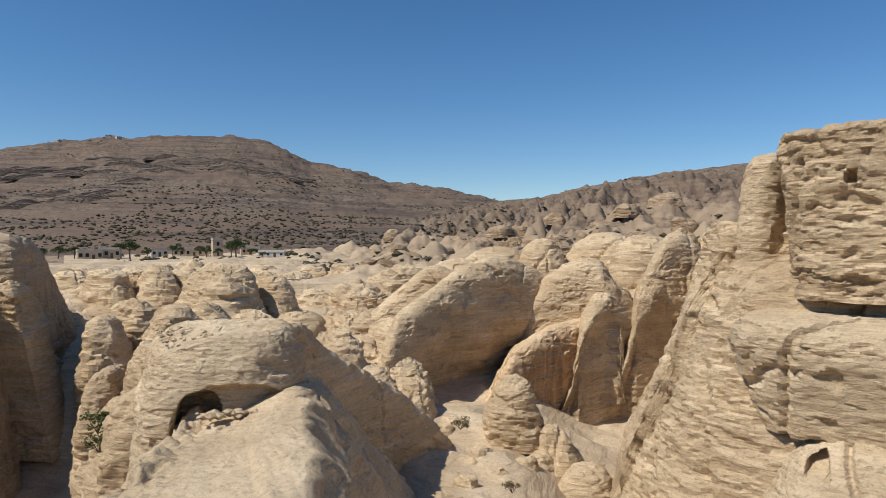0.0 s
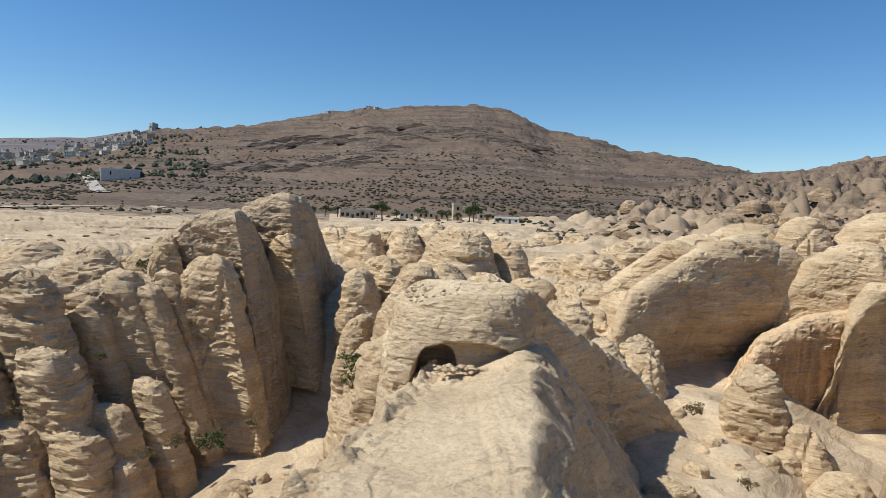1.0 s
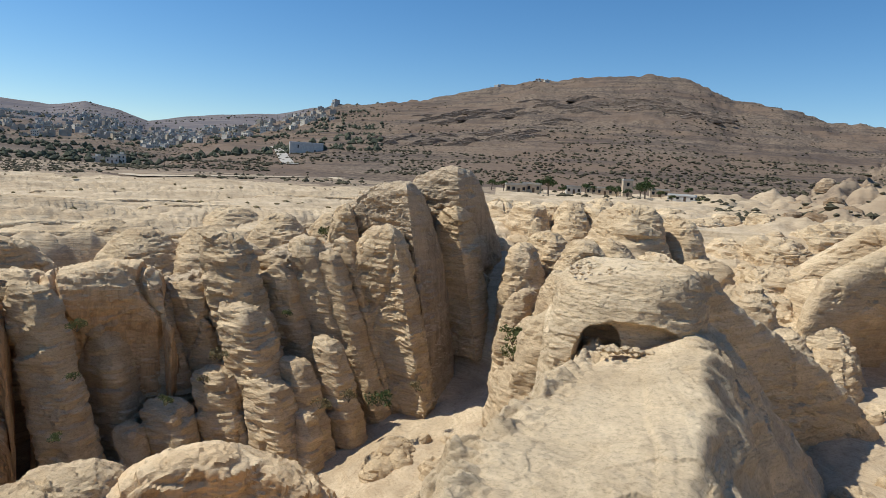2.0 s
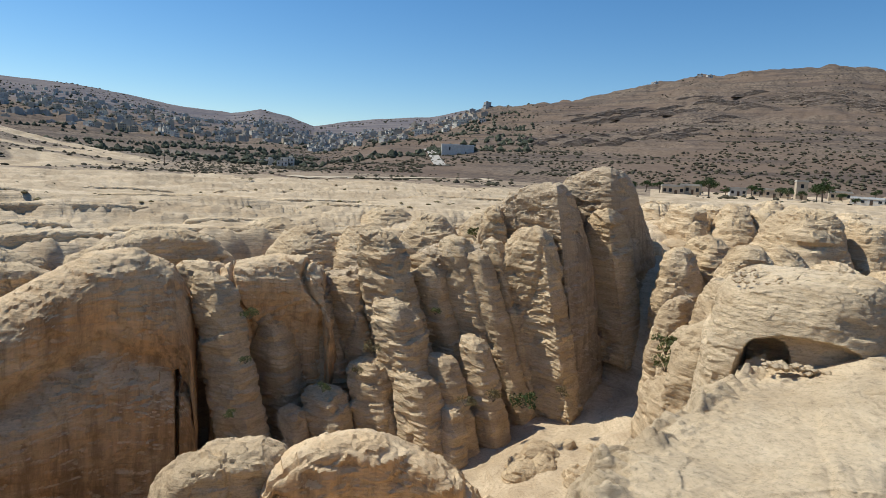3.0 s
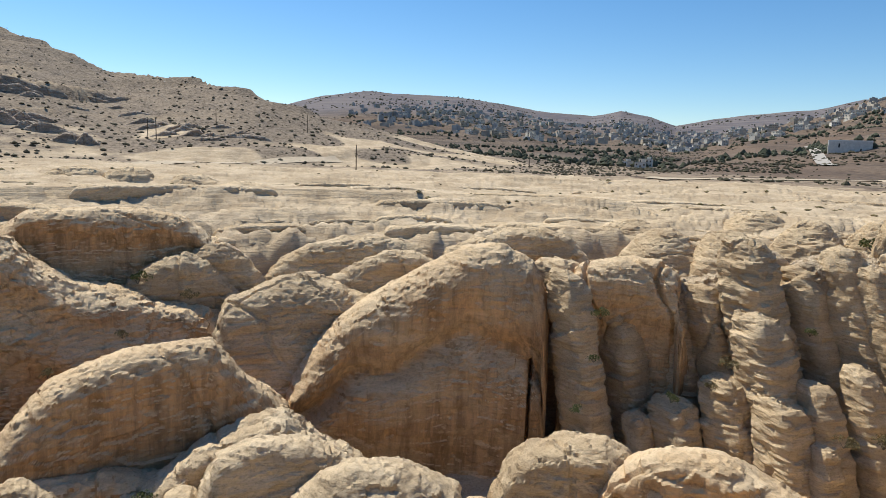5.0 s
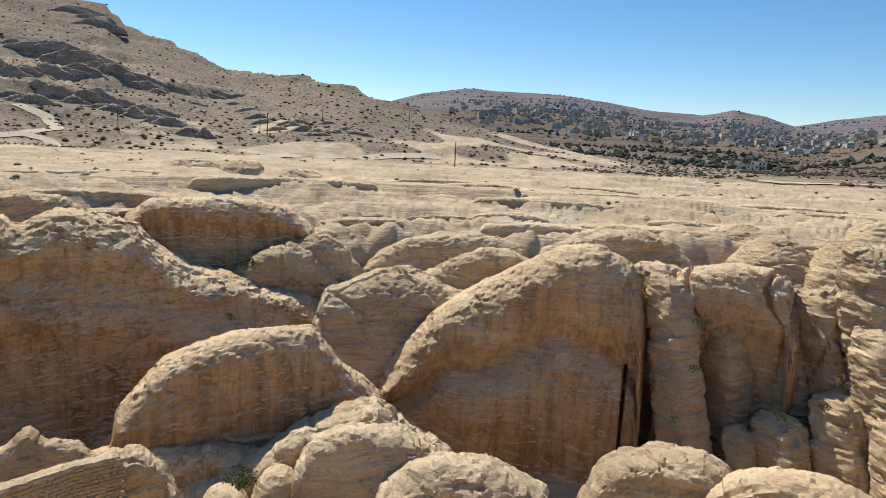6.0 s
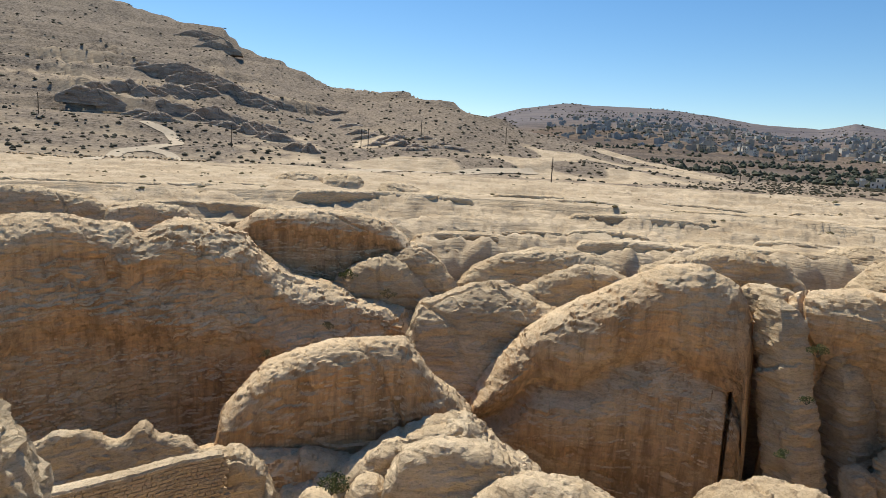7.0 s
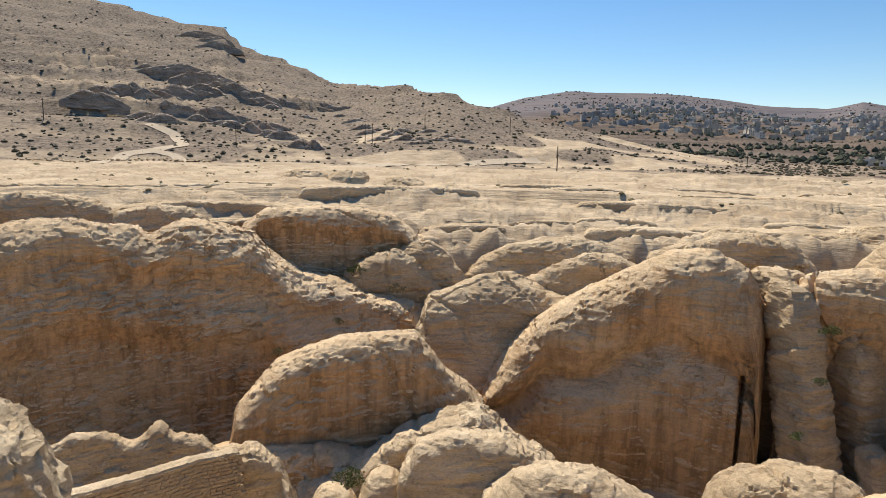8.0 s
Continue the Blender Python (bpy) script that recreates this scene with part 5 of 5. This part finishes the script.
def house(w, d, h, floors, bays, wall, roof, label, category="house", group="", sheds=True):
    """A flat-roofed house with its front along -y: walls, parapet roof, recessed windows, a door and a roof hut."""
    ob = new("house")
    bm = bmesh.new()
    box(bm, -w / 2, -d / 2, -4, w / 2, d / 2, h)
    part("wall", bm, wall, ob)
    bm = bmesh.new()
    box(bm, -w / 2 - 0.25, -d / 2 - 0.25, h + 0.003, w / 2 + 0.25, d / 2 + 0.25, h + 0.3)
    for a in ((-w / 2, -d / 2, w / 2, -d / 2 + 0.3), (-w / 2, d / 2 - 0.3, w / 2, d / 2), (-w / 2, -d / 2 + 0.3, -w / 2 + 0.3, d / 2 - 0.3), (w / 2 - 0.3, -d / 2 + 0.3, w / 2, d / 2 - 0.3)):
        box(bm, a[0], a[1], h + 0.303, a[2], a[3], h + 0.8)
    top = part("roof", bm, roof, ob)
    if sheds:
        bm = bmesh.new()
        box(bm, w * 0.1, -d * 0.1, h + 0.303, w * 0.36, d * 0.3, h + 2.6)
        part("roof_hut", bm, wall, top)
    fh = h / floors
    for fl in range(floors):
        for b in range(bays):
            x = -w / 2 + w * (b + 0.5) / bays
            if fl == 0 and b == bays // 2:
                bm = bmesh.new()
                box(bm, x - 0.55, -d / 2 - 0.06, 0, x + 0.55, -d / 2 + 0.1, 2.1)
                part("door", bm, DOOR, ob)
                continue
            bm = bmesh.new()
            box(bm, x - 0.6, -d / 2 - 0.05, fl * fh + fh * 0.35, x + 0.6, -d / 2 + 0.1, fl * fh + fh * 0.78)
            win = part("window", bm, GLASS, ob)
            bm = bmesh.new()
            box(bm, x - 0.75, -d / 2 - 0.16, fl * fh + fh * 0.35 - 0.15, x + 0.75, -d / 2 + 0.05, fl * fh + fh * 0.35 - 0.004)
            part("window_sill", bm, roof, win)
    return tagged(ob, label, category, group)


def turned(place, az, extra=0.0):
    """A pose at a place whose front looks back along the bearing."""
    return Matrix.Translation(place) @ Matrix.Rotation(radians(az + extra), 4, "Z")


FARM = "farmstead before the mountain"
for az, el, d, w, dd, h, fl, bays, wall, extra, label in (
        (28.3, -1.25, 300, 9.0, 8, 3.4, 1, 4, WALL_TAN, 4, "low tan farmhouse with a pale flat roof"), (26.9, -1.25, 302, 8.0, 7, 3.6, 1, 4, WALL_TAN, -6, "low tan farmhouse with dark windows"),
        (19.0, -0.5, 330, 4.5, 5, 8.0, 2, 1, WALL_TAN, 10, "tall brown stone tower house among trees"), (21.0, -0.7, 335, 16, 6, 3.4, 1, 6, WALL_TAN, 0, "long low tan farm building"),
        (23.4, -0.9, 325, 7, 6, 3.0, 1, 3, WALL_GREY, 6, "small grey farm building"), (14.6, -0.9, 320, 12, 5, 2.4, 1, 4, WALL_GREY, -8, "low grey farm shed with a flat roof"), (16.4, -0.8, 340, 9, 5, 3.2, 1, 3, WALL_TAN, 5, "low tan farm building")):
    ob = house(w, dd, h, fl, bays, wall, METAL if h < 2.8 else ROOF, label, group=FARM, sheds=False)
    ob.matrix_world = turned(at(az, d, ground_z(az, d)), az, extra)
for k, (az, d, h) in enumerate(((25.5, 296, 9.0), (26.3, 310, 7.0), (17.5, 306, 10.5), (17.9, 318, 8.0), (30.4, 300, 6.0), (29.3, 312, 6.0), (22.4, 320, 5.5), (16.2, 326, 5.0), (13.2, 318, 4.5), (18.9, 300, 4.5), (31.4, 310, 5.0), (20.3, 322, 5.5), (21.8, 318, 4.5), (24.3, 316, 5.0), (27.6, 318, 5.5), (14.2, 330, 5.0), (15.4, 312, 4.0), (19.8, 312, 6.0))):
    tree(at(az, d, ground_z(az, d) - 0.2), h, 80 + k, "dark green farm tree with a rounded crown")

TOWN = "houses of the hillside town"
STYLES = [house(12, 10, 7.0, 2, 4, WALL, ROOF, "pale two-storey flat-roofed town house", group=TOWN), house(14, 11, 9.8, 3, 5, WALL_TAN, ROOF, "tan three-storey flat-roofed town house", group=TOWN),
          house(10, 10, 3.8, 1, 3, WALL_GREY, ROOF, "grey single-storey flat-roofed house", group=TOWN), house(18, 12, 13.0, 4, 6, WALL, ROOF, "pale four-storey apartment block", group=TOWN)]
rng = random.Random(5)
spots = []
while len(spots) < 280:
    az = rng.uniform(44, 80) if len(spots) > 8 else rng.uniform(50, 60)
    d = 1100 * (2600 / 1100) ** rng.random()
    if az > 62 and d < 1200 or az < 46 and d < 1100:
        continue
    spots.append((az, d))
spots += [(az, d) for az, d in ((27.0, 1470), (26.3, 1470), (30.4, 1470), (61.2, 640), (60.8, 650), (62.4, 660))]
for k, (az, d) in enumerate(spots):
    style = STYLES[2 if az < 44 else rng.choice((0, 0, 1, 2, 2, 2, 2, 0))]
    m = turned(at(az, d, ground_z(az, d) + 0.5), az, rng.uniform(-50, 50))
    if k < 4:
        STYLES[k].matrix_world = m
    else:
        copy_thing(style, m)


def far_town(count, az0, az1, d0, d1, material, label, seed):
    """Hundreds of small flat-roofed houses with their roof huts, as one mesh."""
    rng = np.random.RandomState(seed)
    az = rng.uniform(az0, az1, count)
    d = np.exp(rng.uniform(math.log(d0), math.log(d1), count))
    x, y = -d * np.sin(np.radians(az)), d * np.cos(np.radians(az))
    ok = perlin(np.stack([x, y, 0 * x], 1) / 190, 9) > -0.12
    x, y = x[ok], y[ok]
    z = ground_height(x, y)[0]
    cube = np.array([(-1, -1, 0), (1, -1, 0), (1, 1, 0), (-1, 1, 0), (-1, -1, 1), (1, -1, 1), (1, 1, 1), (-1, 1, 1)], float)
    faces = [(0, 1, 5, 4), (1, 2, 6, 5), (2, 3, 7, 6), (3, 0, 4, 7), (4, 5, 6, 7)]
    V, F = [], []
    for k in range(len(x)):
        w, dd, h, a = rng.uniform(3.5, 8), rng.uniform(3.5, 7), rng.choice((3.4, 3.6, 6.6, 7.0, 9.8)), rng.uniform(0, 3.14)
        for sx, sy, sz, ox, oz in ((w, dd, h + 4, 0, -4), (w * 0.3, dd * 0.35, 2.2, w * 0.4, h)):
            q = cube * (sx, sy, sz) + (ox, 0, oz)
            i = len(V)
            V += np.stack([x[k] + q[:, 0] * math.cos(a) - q[:, 1] * math.sin(a), y[k] + q[:, 0] * math.sin(a) + q[:, 1] * math.cos(a), z[k] + q[:, 2]], 1).tolist()
            F += [tuple(i + c for c in f) for f in faces]
    return tagged(new("town_houses", soup("town_houses", V, F, material)), label, "houses", kind="stuff")


FAR_GREY = plain("weathered_grey_wall", (0.36, 0.345, 0.325), 0.9, 0.3, 0.05)
FAR_TAN = plain("weathered_tan_wall", (0.42, 0.36, 0.29), 0.9, 0.3, 0.05)
far_town(520, 44, 86, 1300, 2500, FAR_GREY, "crowd of small grey flat-roofed houses far up the valley", 21)
far_town(420, 44, 84, 1200, 2400, FAR_TAN, "crowd of small tan flat-roofed houses far up the valley", 22)
hall = house(31, 14, 8, 1, 2, WALL_GREY, METAL, "long grey hall with a white sheet roof", "hall", sheds=False)
hall.name = "hall"
spot = on_ground(46.4, 1.2, 600)
hall.matrix_world = turned(spot, 46.4, 3)


def ribbon(name, points, width, material, label, d0=100.0, lift=0.25):
    """A road or track laid over the ground along bearings and heights of sight."""
    pts = [on_ground(a, e, d0) for a, e in points]
    dense = []
    for p, q in zip(pts, pts[1:]):
        dense += [p.lerp(q, k / 14) for k in range(14)]
    dense.append(pts[-1])
    for _ in range(6):
        dense = [dense[0]] + [(a + b * 2 + c) / 4 for a, b, c in zip(dense, dense[1:], dense[2:])] + [dense[-1]]
    rows = []
    for k, p in enumerate(dense):
        t = (dense[min(k + 1, len(dense) - 1)] - dense[max(k - 1, 0)])
        side = Vector((t.y, -t.x, 0)).normalized()
        rows.append([p + side * width * s for s in (-0.5, -0.17, 0.17, 0.5)])
    flat = np.array([tuple(v) for row in rows for v in row])
    flat[:, 2] = ground_height(flat[:, 0], flat[:, 1])[0] + lift
    me = grid_mesh(name, flat, 4, len(rows), False, material)
    return tagged(new(name, me), label, "road", kind="structure")


ribbon("dirt_track_1", ((122.7, -2.0), (120.8, -1.0), (118.6, -0.7), (116.4, -0.2), (117.0, 0.6), (119.0, 1.4)), 5.0, DIRT, "pale dirt track winding up the stony hill", 230)
ribbon("dirt_track_2", ((118.5, -0.75), (117.0, -1.1), (115.6, -1.5)), 4.5, DIRT, "pale dirt track branching across the hill foot", 230)
ribbon("road_1", ((104.0, -1.75), (99.0, -1.5), (92.5, -1.25), (86.7, -0.95)), 7.0, DIRT, "pale graded road below the hill", 230)
ribbon("road_2", ((49.0, 1.5), (48.5, 1.0), (48.2, 0.5), (47.5, 0.0)), 9.0, ASPHALT, "pale road climbing through the town", 500, 0.8)
ribbon("road_3", ((60.0, -1.5), (54.0, -1.25), (48.0, -1.0), (43.6, -0.85)), 9.0, DIRT, "pale valley road before the town", 230, 0.4)


def pole(place, height, label):
    ob = new("utility_pole")
    ob.location = place
    bm = bmesh.new()
    stalk(bm, (0, 0, -1), (0, 0, height), 0.2, 0.13, 8)
    part("shaft", bm, WOOD, ob)
    bm = bmesh.new()
    box(bm, -0.9, -0.08, height - 0.75, 0.9, 0.08, height - 0.6)
    arm = part("crossarm", bm, WOOD, ob)
    for x in (-0.75, 0.0, 0.75):
        bm = bmesh.new()
        stalk(bm, (x, 0, height - 0.6), (x, 0, height - 0.35), 0.06, 0.04, 6)
        part("insulator", bm, WALL_GREY, arm)
    return tagged(ob, label, "utility pole", "utility poles along the road")


for az, d, h in ((126.0, 330, 9), (112.4, 290, 9), (101.2, 310, 9), (101.8, 312, 9), (96.7, 330, 9), (89.4, 350, 9), (85.3, 218, 9.2), (83.7, 480, 6), (57.5, 460, 8), (70.4, 330, 7)):
    pole(at(az, d, ground_z(az, d)), h, "wooden utility pole with a crossarm")
for az, d, h in ((118.2, 742, 14), (116.2, 735, 12), (121.0, 745, 12), (122.6, 750, 12)):
    ob = pole(at(az, d, ground_z(az, d)), h, "thin mast on the skyline of the hill")

# ---------- small stones ----------
def stones(name, places, r0, r1, material, label, seed):
    """Angular loose stones, half sunk, as one mesh."""
    rng = random.Random(seed)
    V, F = [], []
    base = [(1, 0, 0), (-1, 0, 0), (0, 1, 0), (0, -1, 0), (0, 0, 1), (0, 0, -1), (0.7, 0.7, 0.5), (-0.7, 0.6, 0.5), (0.6, -0.7, 0.5), (-0.7, -0.7, 0.4)]
    for p in places:
        bm = bmesh.new()
        r = r0 + (r1 - r0) * rng.random() ** 2
        for b in base:
            bm.verts.new(Vector(b) * rng.uniform(0.7, 1.15) * r)
        hull = bmesh.ops.convex_hull(bm, input=bm.verts)
        bm.verts.index_update()
        i = len(V)
        used = [v for v in bm.verts]
        turn = Matrix.Rotation(rng.uniform(0, 6.28), 3, "Z")
        V += [turn @ Vector((v.co.x, v.co.y, v.co.z * 0.7)) + p for v in used]
        F += [tuple(i + v.index for v in f.verts) for f in bm.faces]
        bm.free()
    return tagged(new(name, soup(name, V, F, material)), label, "stones", kind="stuff")


rng = random.Random(9)
chamber_top = 45.5 * math.tan(radians(-7.1))
stones("gravel", [at(rng.uniform(13.5, 23.5), rng.uniform(41.5, 50.5), chamber_top + rng.uniform(-0.1, 0.05)) for _ in range(220)], 0.05, 0.22, PALE, "loose gravel on the flat top of the chamber", 3)
stones("rubble", [at(rng.uniform(14.2, 20.5), rng.uniform(37.6, 38.6), -9.55 + rng.uniform(0, 0.25)) for _ in range(70)], 0.12, 0.34, PALE, "pile of broken stones before the niche", 4)
stones("kerb_stones", [at(a, 238, ground_z(a, 238) + 0.3) for a in np.arange(114.5, 128, 0.42)], 0.6, 1.3, STONE, "row of rough stones along the track", 5)


# ---------- masonry wall on the rock ----------
def masonry(points, height, thick):
    """A dry-laid wall of small roughly squared stones under a pale dusty top."""
    ob = new("stone_wall")
    ob.location = points[0]
    rng = random.Random(12)
    bm = bmesh.new()
    cap = bmesh.new()
    for p, q in zip(points, points[1:]):
        t = q - p
        length = t.length
        along = t.normalized()
        side = Vector((-along.y, along.x, 0)).normalized()
        rows = int(height / 0.26)
        for r in range(rows):
            x = -rng.uniform(0, 0.3)
            while x < length:
                w = rng.uniform(0.25, 0.55)
                for s in (-1, 1):
                    c = p + along * (x + w / 2) + side * s * (thick / 2 + rng.uniform(-0.03, 0.03)) - points[0]
                    z = -(r + 1) * 0.26
                    g = bmesh.ops.create_cube(bm, size=1.0)
                    m = Matrix((( *along, ), (*side,), (0, 0, 1))).transposed()
                    for v in g["verts"]:
                        v.co = c + m @ Vector((v.co.x * (w - 0.04), v.co.y * 0.3, (v.co.z + 0.5) * 0.225)) + Vector((rng.uniform(-0.03, 0.03), rng.uniform(-0.03, 0.03), z + rng.uniform(-0.015, 0.015)))
                x += w
        n = 12
        strip = []
        for k in range(n + 1):
            c = p.lerp(q, k / n) - points[0]
            strip.append([cap.verts.new(c + side * s * (thick / 2 + 0.16) + Vector((0, 0, h + rng.uniform(-0.04, 0.04)))) for s, h in ((-1, -0.1), (-0.8, 0.1), (0, 0.16), (0.8, 0.1), (1, -0.1))])
        for a, b in zip(strip, strip[1:]):
            for k in range(4):
                cap.faces.new((a[k], b[k], b[k + 1], a[k + 1]))
    tagged(part("stones", bm, STONE, ob), kind="stuff")
    part("coping", cap, PALE, ob)
    return tagged(ob, "curved dry-laid stone wall with a dusty pale top", "stone wall")


masonry([at(a, d, d * math.tan(radians(e))) for a, d, e in ((127.0, 40, -26.0), (123.5, 41, -25.9), (120.0, 42.5, -25.6), (116.5, 44, -25.1), (113.0, 45.5, -24.9))], 3.2, 0.8)
